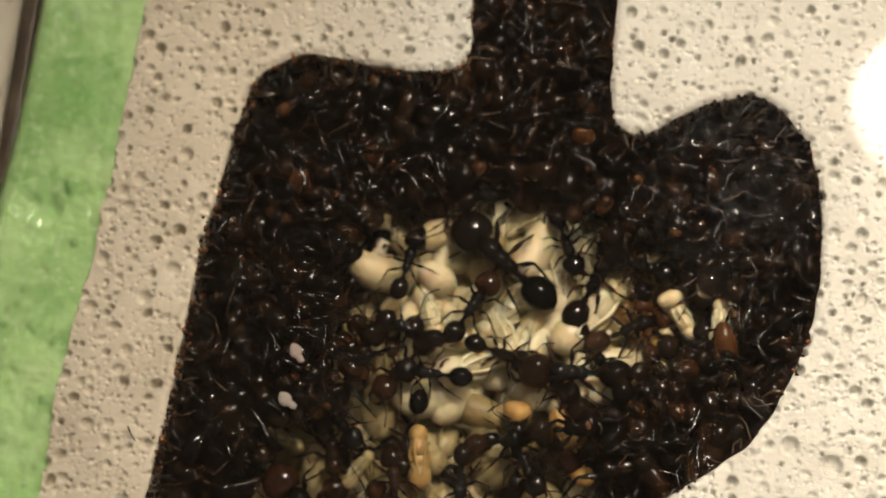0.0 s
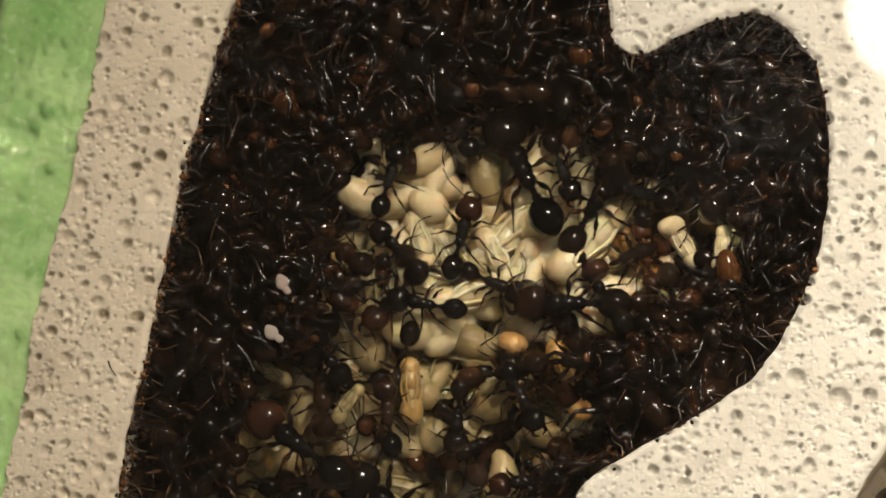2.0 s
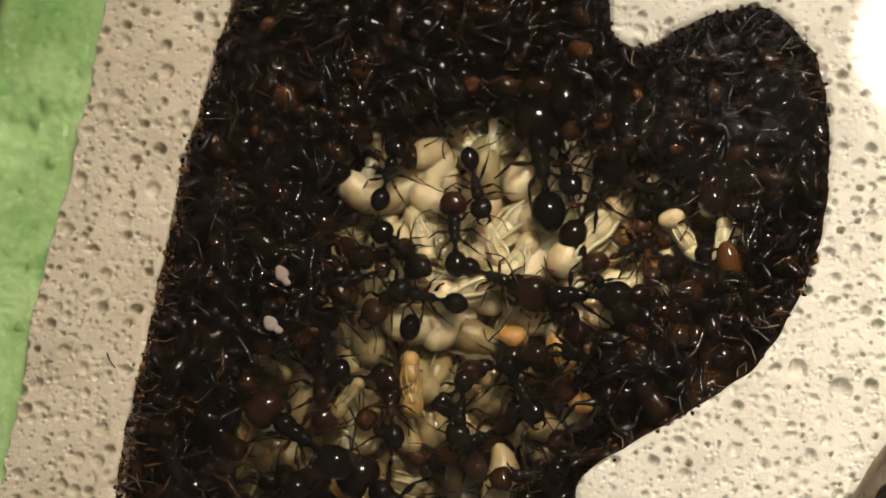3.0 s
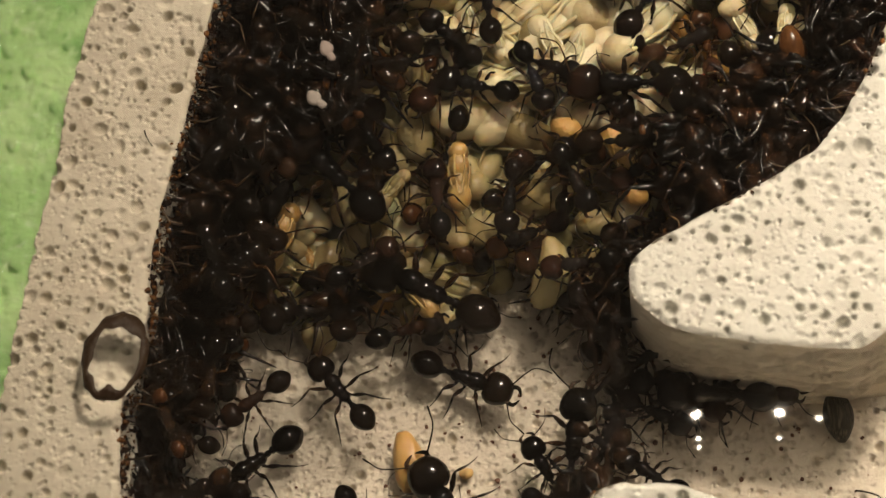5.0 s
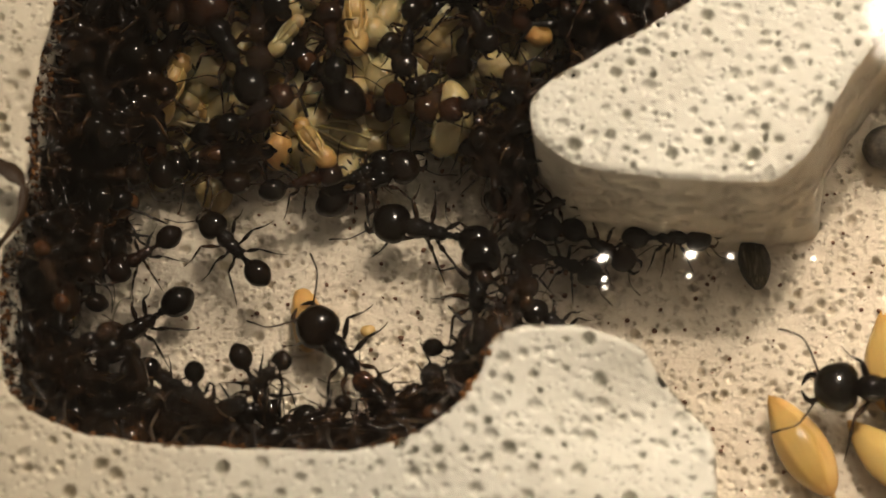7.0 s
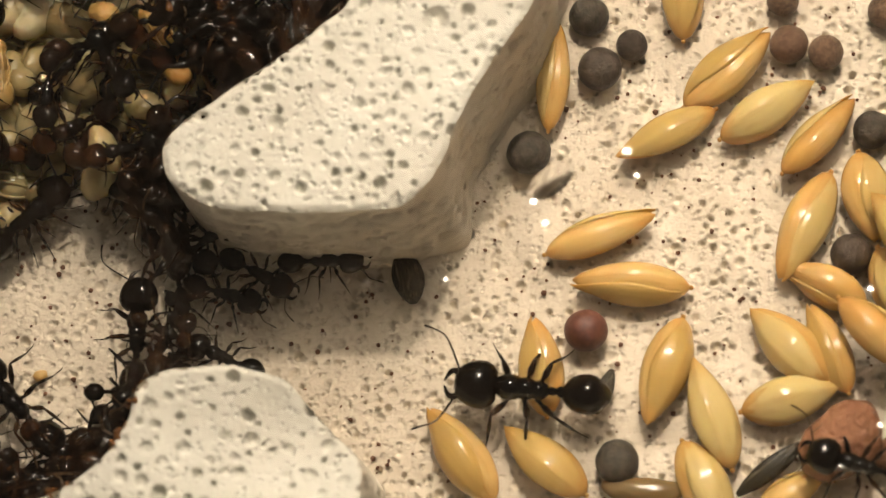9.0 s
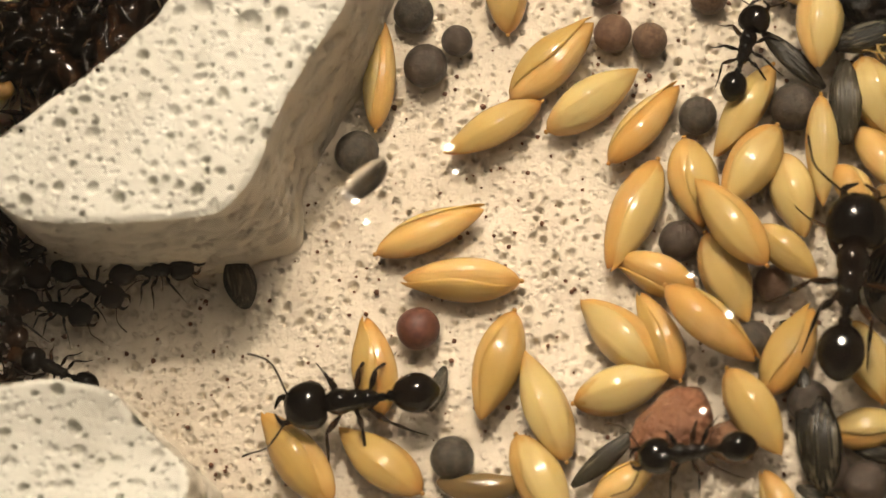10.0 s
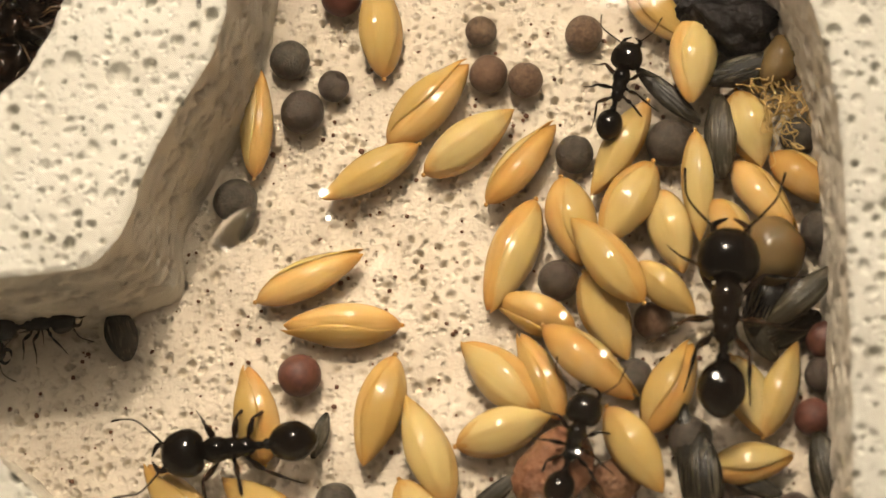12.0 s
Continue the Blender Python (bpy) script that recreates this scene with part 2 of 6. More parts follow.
CRUMB = plain_rough("brown_crumb", (0.03, 0.016, 0.008), (0.20, 0.10, 0.05), 900, 0.6)
STRAW = waxy("straw_husk", (0.451, 0.295, 0.098), (0.558, 0.410, 0.180), (0.369, 0.205, 0.066), 0.5, 0.1)
DARK_HEAP = plain_rough("dark_refuse", (0.006, 0.004, 0.003), (0.05, 0.022, 0.010), 1200, 0.22, 0.5, 1.0, 0.0005)
GREEN = green_material()
GLASS = glass_material("clear_glass", 1.46)
FILM = film_material()
DEW = film_material("dew_beads", 0.09, 1.5)
WATER = glass_material("water", 1.33)
WHITE_SPECK = plain_rough("white_speck", (0.7, 0.68, 0.6), (0.85, 0.83, 0.76), 1500, 0.5)
DUST = plain_rough("grey_dust", (0.05, 0.05, 0.052), (0.16, 0.16, 0.165), 900, 0.6)
TABLE = plain_rough("brown_table", (0.10, 0.065, 0.04), (0.17, 0.11, 0.07), 60, 0.5, 0.4, 0.2, 0.0002)
# dark colour of the ring that draws the drop's edge shade
RING = plain_rough("drop_edge_shade", (0.016, 0.011, 0.006), (0.13, 0.095, 0.055), 4.0, 0.22, 0.5, 0.6, 0.0001)
ACRYLIC = plain_rough("dark_seal", (0.012, 0.010, 0.007), (0.10, 0.085, 0.055), 700, 0.3, 0.5, 0.3, 0.0002)


def lamp_material():
    """Glow of a dish added round the LED in place of its bloom."""
    m, nt, b = nodes_of("bloom_glow")
    b.inputs["Base Color"].default_value = (0.8, 0.78, 0.72, 1)
    b.inputs["Emission Color"].default_value = (1.0, 0.86, 0.67, 1)
    b.inputs["Emission Strength"].default_value = 19.0
    return m


BLOOM_GLOW = lamp_material()
HOUSING = plain_rough("black_lamp_housing", (0.02, 0.02, 0.02), (0.03, 0.03, 0.03), 300, 0.4)

# ---- mesh helpers ----
def mesh_from(name, verts, faces, smooth=True):
    me = bpy.data.meshes.new(name)
    me.from_pydata([tuple(v) for v in verts], [], faces)
    if smooth:
        me.polygons.foreach_set("use_smooth", [True] * len(me.polygons))
    me.update()
    return me


def mesh_bm(name, bm, smooth=True):
    me = bpy.data.meshes.new(name)
    bm.normal_update()
    bm.to_mesh(me)
    bm.free()
    if smooth:
        me.polygons.foreach_set("use_smooth", [True] * len(me.polygons))
    return me


def part(name, data, material, parent=None, label=""):
    """Link a bmesh or a mesh as one object under a thing or part."""
    me = mesh_bm(name, data) if isinstance(data, bmesh.types.BMesh) else data
    if material is not None and not me.materials:
        me.materials.append(material)
    ob = new(name, me)
    ob.parent = parent
    return tagged(ob, label)


def rounded_box(sx, sy, sz, r, seg=3):
    bm = bmesh.new()
    bmesh.ops.create_cube(bm, size=1.0, matrix=Matrix.Diagonal((sx, sy, sz, 1)))
    bmesh.ops.bevel(bm, geom=bm.edges[:], offset=r, segments=seg, affect="EDGES", profile=0.5)
    return bm


# ---- the nest block: a carved slab of aerated concrete ----
DEEP = 0.89                       # chamber depth, cm
RNG = np.random.default_rng(7)

# plan of the carved hollow, cm, by stretches
ANT_LEFT = [(-2.42, 3.9), (-2.41, 3.36), (-2.40, 3.06), (-2.49, 2.96), (-2.78, 2.95), (-3.08, 3.00), (-3.27, 3.01), (-3.42, 2.94), (-3.52, 2.84),
            (-3.59, 2.59), (-3.65, 2.25), (-3.71, 1.95), (-3.76, 1.50), (-3.81, 1.05), (-3.86, 0.70), (-3.885, 0.35), (-3.87, 0.09), (-3.93, -0.25)]
ANT_FOOT = [(-3.91, -0.58), (-3.86, -0.83), (-3.75, -0.97), (-3.50, -1.07), (-3.13, -1.11), (-2.73, -1.11), (-2.35, -1.10), (-2.15, -1.04), (-1.97, -0.92),
            (-1.86, -0.77), (-1.83, -0.66), (-1.77, -0.57), (-1.61, -0.52), (-1.38, -0.52), (-1.20, -0.57), (-1.10, -0.69), (-0.97, -0.83), (-0.89, -0.93)]
STORE = [(-0.87, -1.15), (-0.88, -1.6), (-0.7, -2.05), (0.1, -2.3), (1.4, -2.3), (2.1, -2.1), (2.33, -1.7), (2.39, -1.24), (2.47, -0.58), (2.52, -0.10),
         (2.55, 0.27), (2.55, 0.57), (2.52, 0.83), (2.45, 1.15), (2.36, 1.5), (2.2, 1.9), (1.8, 2.2), (1.2, 2.3), (0.6, 2.25), (0.25, 2.05), (0.10, 1.6)]
TONGUE = [(-0.01, 1.17), (-0.10, 0.97), (-0.27, 0.74), (-0.41, 0.50), (-0.475, 0.34), (-0.60, 0.17), (-0.78, 0.12), (-1.13, 0.13), (-1.44, 0.165),
          (-1.63, 0.26), (-1.70, 0.39), (-1.67, 0.51), (-1.49, 0.65), (-1.19, 0.84), (-0.88, 1.08), (-0.70, 1.40), (-0.59, 1.75)]
LOBE = [(-0.565, 2.08), (-0.58, 2.35), (-0.63, 2.59), (-0.74, 2.75), (-0.88, 2.86), (-1.08, 2.85), (-1.28, 2.76), (-1.45, 2.66), (-1.56, 2.65),
        (-1.645, 2.76), (-1.66, 3.07), (-1.65, 3.38), (-1.65, 3.9)]


def closed_curve(points, step):
    """Points at even steps along a smooth closed curve through the given ones."""
    p = np.array(points)
    out = []
    n = len(p)
    for i in range(n):
        a, b, c, d = p[i - 1], p[i], p[(i + 1) % n], p[(i + 2) % n]
        for k in range(max(1, int(np.linalg.norm(c - b) / step))):
            t = k / max(1, int(np.linalg.norm(c - b) / step))
            out.append(0.5 * (2 * b + (c - a) * t + (2 * a - 5 * b + 4 * c - d) * t * t + (3 * b - a - 3 * c + d) * t ** 3))
    out = np.array(out)
    s_ = np.cumsum(np.r_[0, np.hypot(*np.diff(out, axis=0).T)])
    return out + 0.005 * np.stack([np.sin(s_ * 30) * np.cos(s_ * 4.3), np.cos(s_ * 23) * np.sin(s_ * 5.7)], -1)


RIM = closed_curve(ANT_LEFT + ANT_FOOT + STORE + TONGUE + LOBE, 0.03)


def top_level(x, y):
    """Height of the block's top face: level but for the worn corner between the two hollows."""
    return -0.27 * np.exp(-(((x + 1.10) / 0.45) ** 2 + ((y + 0.80) / 0.38) ** 2))


def rim_distance(xs, ys):
    """Signed distance to the rim, cm (plus: solid stone), and the way away from it."""
    X, Y = np.meshgrid(xs, ys)
    best = np.full(X.shape, 0.5)
    gx, gy = np.zeros(X.shape), np.zeros(X.shape)
    inside = np.zeros(X.shape, bool)
    A, B = RIM, np.roll(RIM, -1, 0)
    for a, b in zip(A, B):
        if a[1] != b[1]:
            lo, hi = min(a[1], b[1]), max(a[1], b[1])
            r0, r1 = np.searchsorted(ys, lo, "left"), np.searchsorted(ys, hi, "left")
            for r in range(r0, r1):
                cx = a[0] + (ys[r] - a[1]) / (b[1] - a[1]) * (b[0] - a[0])
                inside[r, np.searchsorted(xs, cx):] ^= True
        i0, i1 = np.searchsorted(xs, min(a[0], b[0]) - 0.12), np.searchsorted(xs, max(a[0], b[0]) + 0.12)
        j0, j1 = np.searchsorted(ys, min(a[1], b[1]) - 0.12), np.searchsorted(ys, max(a[1], b[1]) + 0.12)
        if i0 >= i1 or j0 >= j1:
            continue
        px, py = X[j0:j1, i0:i1] - a[0], Y[j0:j1, i0:i1] - a[1]
        e = b - a
        t = np.clip((px * e[0] + py * e[1]) / (e @ e), 0, 1)
        dx, dy = px - t * e[0], py - t * e[1]
        d = np.hypot(dx, dy)
        w = d < best[j0:j1, i0:i1]
        best[j0:j1, i0:i1][w] = d[w]
        gx[j0:j1, i0:i1][w] = dx[w]
        gy[j0:j1, i0:i1][w] = dy[w]
    return X, Y, np.where(inside, -best, best), gx, gy


# open bubbles that stand out on the top face: x, y, radius, cm
BUBBLES = [(-1.20, 0.53, 0.036), (-0.49, 0.97, 0.057), (-0.69, 1.06, 0.047), (-0.84, 0.60, 0.031), (-0.84, 0.91, 0.023), (-1.15, 0.76, 0.026), (-4.25, 0.54, 0.029), (-3.98, 0.62, 0.034), (-4.25, 1.60, 0.036), (-3.85, 1.56, 0.026), (-4.21, 1.86, 0.036), (-4.14, 2.22, 0.034), (-3.83, 2.43, 0.039), (-3.91, 2.21, 0.023), (-3.84, 1.82, 0.039), (-3.97, 1.66, 0.039), (-4.04, 1.38, 0.034), (-4.06, 2.29, 0.036), (-4.10, 2.14, 0.031), (-3.98, 0.62, 0.042), (-4.13, -0.87, 0.031), (-3.93, -0.99, 0.036), (-4.13, -0.76, 0.026), (-1.35, -0.82, 0.034), (-1.62, -0.87, 0.031), (-1.77, -0.87, 0.031)]


def pores(X, Y, Z, s, per_cm2, small, large, seed, marked=()):
    """Press round open bubbles of many sizes into a face."""
    g = np.random.default_rng(seed)
    x0, y0, x1, y1 = X[0, 0], Y[0, 0], X[0, -1], Y[-1, 0]
    n = int((x1 - x0) * (y1 - y0) * per_cm2)
    taken = {}
    spots = [(x, y, 0.9, 1.0, 0.0, r) for x, y, r in marked if x0 < x < x1 and y0 < y < y1]
    spots += [(*k, small + (large - small) * k[2] ** (1.8 if marked else 2.3)) for k in zip(g.uniform(x0, x1, n), g.uniform(y0, y1, n), g.random(n), g.uniform(0.85, 1.18, n), g.uniform(0, 3.14, n))]
    for cx, cy, u, ex, ph, r in spots:
        cell = (int(cx / 0.08), int(cy / 0.08))
        if r > 0.011 and any(math.hypot(cx - a, cy - b) < 1.08 * (r + c) for di in (-1, 0, 1) for dj in (-1, 0, 1) for a, b, c in taken.get((cell[0] + di, cell[1] + dj), ())):
            continue
        taken.setdefault(cell, []).append((cx, cy, r))
        i, j, k = int((cx - x0) / s), int((cy - y0) / s), int(r * 1.4 / s) + 2
        w = (slice(max(0, j - k), j + k), slice(max(0, i - k), i + k))
        dx, dy = X[w] - cx, Y[w] - cy
        c_, s_ = math.cos(ph), math.sin(ph)
        q = (((dx * c_ + dy * s_) * ex) ** 2 + ((dy * c_ - dx * s_) / ex) ** 2) / (r * r)
        k = (u * 37) % 1
        deep = (0.6 + 3.4 * k ** 2.2) if r < 0.018 else (0.7 + 1.6 * k ** 1.8)
        Z[w] -= deep * r * np.clip(1 - q ** 1.2, 0, None) ** 0.7


def stone_sheet(x0, x1, y0, y1, s, solid, seed):
    """Verts (cm) and faces of the top face (solid) or of the hollow's floor, cut along the rim."""
    xs, ys = np.arange(x0, x1 + s / 2, s), np.arange(y0, y1 + s / 2, s)
    X, Y, D, gx, gy = rim_distance(xs, ys)
    if not solid:
        D = -D
    Z = top_level(X, Y) if solid else np.full(X.shape, -DEEP)
    wob = 0.010 * (np.sin(X * 9 + 1.3 * np.sin(Y * 7)) + np.cos(Y * 11 + np.sin(X * 13)))
    Z = Z + (0.25 if solid else 1.0) * wob
    pores(X, Y, Z, s, 620 if solid else 760, 0.006, 0.034 if solid else 0.027, seed, BUBBLES if solid else ())
    Z += RNG.normal(0, 0.0006, Z.shape)
    if solid:
        Z -= 0.022 * np.clip(1 - np.abs(D) / 0.035, 0, 1) ** 2
    near = np.abs(D) < 0.55 * s
    X, Y = np.where(near, X - gx, X), np.where(near, Y - gy, Y)
    keep = (D > -0.55 * s)
    idx = np.full(X.shape, -1)
    idx[keep] = np.arange(keep.sum())
    V = np.stack([X[keep], Y[keep], Z[keep]], -1)
    q = np.stack([idx[:-1, :-1], idx[:-1, 1:], idx[1:, 1:], idx[1:, :-1]], -1).reshape(-1, 4)
    full = (q >= 0).all(1)
    tri = [r[r >= 0] for r in q[(q >= 0).sum(1) == 3]]
    return V, q[full], np.array(tri).reshape(-1, 3)


def big_mesh(name, sheets):
    """One mesh out of several sheets given in centimetres."""
    Vs, Qs, Ts, off = [], [], [], 0
    for V, q, t in sheets:
        Vs.append(V)
        Qs.append(q + off)
        Ts.append(t + off)
        off += len(V)
    V, Q, Tr = np.concatenate(Vs) * 0.01, np.concatenate(Qs), np.concatenate(Ts)
    V[:, 2] += 0.02
    me = bpy.data.meshes.new(name)
    me.vertices.add(len(V))
    me.vertices.foreach_set("co", V.astype(np.float32).ravel())
    loops = np.concatenate([Q.ravel(), Tr.ravel()]).astype(np.int32)
    me.loops.add(len(loops))
    me.loops.foreach_set("vertex_index", loops)
    start = np.concatenate([np.arange(len(Q)) * 4, len(Q) * 4 + np.arange(len(Tr)) * 3]).astype(np.int32)
    me.polygons.add(len(start))
    me.polygons.foreach_set("loop_start", start)
    me.polygons.foreach_set("use_smooth", np.ones(len(start), bool))
    me.update(calc_edges=True)
    me.validate()
    return me


GREEN_X = [(-4.10, 3.9), (-4.12, 3.30), (-4.26, 1.92), (-4.36, 1.30), (-4.43, 0.43), (-4.48, -0.12), (-4.55, -2.6)]


def stone_edge(y):
    """The block's slightly slanting outer side towards the green strip, x in cm."""
    pts = GREEN_X[::-1]
    return float(np.interp(y, [p[1] for p in pts], [p[0] for p in pts]))


def build_block():
    block = tagged(new("nest_block"), "carved cream aerated concrete ant nest block with open pores", "nest block", kind="structure")
    FINE = 0.0068
    tops = [stone_sheet(-4.6, -0.1, -1.5, 3.45, FINE, True, 1), stone_sheet(-0.1, 2.9, -1.5, 1.5, FINE, True, 2),
            stone_sheet(-4.6, 3.6, -2.6, -1.5, 0.03, True, 3), stone_sheet(2.9, 3.6, -1.5, 4.0, 0.03, True, 4),
            stone_sheet(-0.1, 2.9, 1.5, 4.0, 0.03, True, 5), stone_sheet(-4.6, -0.1, 3.45, 4.0, 0.03, True, 6)]
    for V, q, t in tops:       # slanting outer side: the sheet's left strip is drawn in to it
        lim = np.interp(V[:, 1], [p[1] for p in GREEN_X[::-1]], [p[0] for p in GREEN_X[::-1]])
        lim += 0.010 * np.sin(V[:, 1] * 9.7 + np.sin(V[:, 1] * 3.1)) * np.sin(V[:, 1] * 2.3) + 0.003 * np.sin(V[:, 1] * 37 + 9 * np.sin(V[:, 1] * 2.7)) + 0.002 * np.sin(V[:, 1] * 83 + 7 * np.sin(V[:, 1] * 5.3))
        out = V[:, 0] < lim
        V[out, 2] -= np.clip((lim[out] - V[out, 0]) * 30, 0, 1.9)
        V[out, 0] = lim[out] - 0.02 * (lim[out] - V[out, 0])
    part("top_face", big_mesh("top_face", tops), STONE, block)
    floors = [stone_sheet(-4.0, 2.7, -1.5, 1.75, FINE, False, 11), stone_sheet(-4.0, -0.4, 1.75, 3.45, FINE, False, 12),
              stone_sheet(-4.0, 2.7, -2.6, -1.5, 0.03, False, 13), stone_sheet(-2.6, -1.4, 3.45, 4.0, 0.03, False, 14),
              stone_sheet(-0.4, 2.7, 1.75, 2.45, 0.03, False, 15)]
    part("chamber_floor", big_mesh("chamber_floor", floors), STONE_FLOOR, block)
    # carved side walls, following the rim
    rim = closed_curve(ANT_LEFT + ANT_FOOT + STORE + TONGUE + LOBE, 0.015)
    n, rows = len(rim), 60
    tang = np.roll(rim, -1, 0) - np.roll(rim, 1, 0)
    nrm = np.stack([-tang[:, 1], tang[:, 0]], -1) / np.linalg.norm(tang, axis=1)[:, None]
    lev = top_level(rim[:, 0], rim[:, 1]) - 0.018
    g = np.random.default_rng(5)
    off = 0.0012 * g.normal(size=(rows, n))
    for _ in range(8500):
        i, j, r = g.integers(n), g.integers(rows), 0.7 + 1.2 * g.random() ** 2
        long = g.uniform(1.0, 2.6)
        for di in range(-5, 6):
            for dj in range(-2, 3):
                q = r * r - (di / long) ** 2 - dj * dj
                if 0 <= j + dj < rows and q > 0:
                    off[j + dj, (i + di) % n] -= 0.026 * math.sqrt(q)
    heel = 0.085 * np.exp(-((rim[:, 0] + 0.50) ** 2 + (rim[:, 1] - 0.24) ** 2) / 0.014)   # the tongue's corner spreads towards the floor
    V = []
    for k in range(rows):
        f = k / (rows - 1)
        fade = min(1, 6 * f, 6 * (1 - f))
        q = rim + nrm * (fade * off[k])[:, None] + nrm * (f * np.where(rim[:, 0] > 1.9, 0.085, 0.012))[:, None]
        q = q + f * heel[:, None] * np.array((0.72, -0.69))
        V += [(*a, z + (-DEEP - 0.01 - z) * f) for a, z in zip(q, lev)]
    F = [(k * n + i, k * n + (i + 1) % n, (k + 1) * n + (i + 1) % n, (k + 1) * n + i) for k in range(rows - 1) for i in range(n)]
    me = mesh_from("chamber_wall", [C(*v) for v in V], F)
    part("chamber_wall", me, STONE_WALL, block)
    # body below and around
    bm = bmesh.new()
    bmesh.ops.create_cube(bm, size=1.0, matrix=Matrix.Translation(C(-0.44, 0.7, -1.5)) @ Matrix.Diagonal((0.081, 0.066, 0.01, 1)))
    part("block_base", bm, STONE, block)
    return block


build_block()

# table under the nest
tab = rounded_box(1.2, 0.8, 0.03, 0.004)
bmesh.ops.translate(tab, verts=tab.verts, vec=(0, 0, -0.015))
tagged(part("table", tab, TABLE), "brown wooden table top under the nest", "table", kind="structure")


def build_green():
    """Wet green foam strip beside the block, with a dark seal along its far side."""
    g = np.random.default_rng(9)
    ys = np.arange(-2.6, 4.0, 0.035)
    cols = np.linspace(0, 1, 22)
    V, F = [], []
    for y in ys:
        xr, xl = stone_edge(y) + 0.03, stone_edge(y) - 0.60
        for c in cols:
            V.append(C(xr + (xl - xr) * c, y, -0.06 + 0.02 * math.sin(5 * y + 4 * c) + 0.003 * g.normal() - 0.9 * max(0, c - 0.9)))
    w = len(cols)
    for j in range(len(ys) - 1):
        for i in range(w - 1):
            F.append((j * w + i, j * w + i + 1, (j + 1) * w + i + 1, (j + 1) * w + i))
    n0 = len(V)
    for j in range(len(ys)):      # the strip's two sides, down to the table
        V += [C(stone_edge(ys[j]) + 0.03, ys[j], -2.0), C(stone_edge(ys[j]) - 0.60, ys[j], -2.0)]
    for j in range(len(ys) - 1):
        F += [(j * w, (j + 1) * w, n0 + 2 * j + 2, n0 + 2 * j), (j * w + w - 1, n0 + 2 * j + 1, n0 + 2 * j + 3, (j + 1) * w + w - 1)]
    me = mesh_from("green_strip", V, F)
    strip = part("green_strip", me, GREEN)
    tagged(strip, "glistening wet light-green foam strip beside the block", "foam strip", kind="structure")
    tilt = pose(0, 0, 0, 0, 0, -2.5)
    seal = part("frame_seal", rounded_box(0.0009, 0.07, 0.018, 0.0002), ACRYLIC)
    seal.matrix_world = Matrix.Translation(C(-4.90, 0.7, -1.05)) @ tilt
    tagged(seal, "dark brownish seal between the foam and the nest frame", "seal", kind="structure")
    side = part("frame_side", rounded_box(0.006, 0.07, 0.0188, 0.001), STONE_WALL)
    side.matrix_world = Matrix.Translation(C(-5.255, 0.7, -1.02)) @ tilt
    tagged(side, "beige outer side of the nest frame", "frame side", kind="structure")


build_green()


def build_dew():
    """Tiny water beads glistening on the foam."""
    g = random.Random(31)
    V, F = [], []
    spots = []
    for _ in range(5200):
        y = g.uniform(-0.6, 3.6)
        x = stone_edge(y) - g.uniform(0.05, 0.5)
        r, s_ = 0.012 + 0.036 * g.random() ** 2, g.uniform(1.0, 1.4)
        if any(abs(x - a) < r + c and abs(y - b) < 1.5 * (r + c) for a, b, c in spots):
            continue
        spots.append((x, y, r))
        b, z = len(V), -0.048 + 0.02 * math.sin(5 * y + 4 * (stone_edge(y) + 0.03 - x) / 0.63)
        V.append(C(x, y, z + 0.26 * r))
        for q, h in ((0.4, 0.22), (0.75, 0.11), (1.0, 0.0)):
            V += [C(x + q * r * math.cos(6.2832 * i / 8), y + s_ * q * r * math.sin(6.2832 * i / 8), z + h * r) for i in range(8)]
        F += [(b, b + 1 + i, b + 1 + (i + 1) % 8) for i in range(8)]
        for k in range(2):
            F += [(b + 1 + 8 * k + i, b + 9 + 8 * k + i, b + 9 + 8 * k + (i + 1) % 8, b + 1 + 8 * k + (i + 1) % 8) for i in range(8)]
        if len(spots) >= 900:
            break
    dew = part("dew", mesh_from("dew", V, F), DEW)
    tagged(dew, "tiny glistening water beads on the green foam", "water beads", kind="stuff")


build_dew()


def build_pane():
    bm = rounded_box(0.098, 0.072, 0.0015, 0.0003)
    pane = part("glass_pane", mesh_bm("glass_pane", bm, False), GLASS)
    pane.matrix_world = Matrix.Translation(C(-0.9, 0.7, 0.105))
    pane.visible_shadow = False
    tagged(pane, "clear glass pane lying on the nest block", "glass pane", kind="structure")


build_pane()


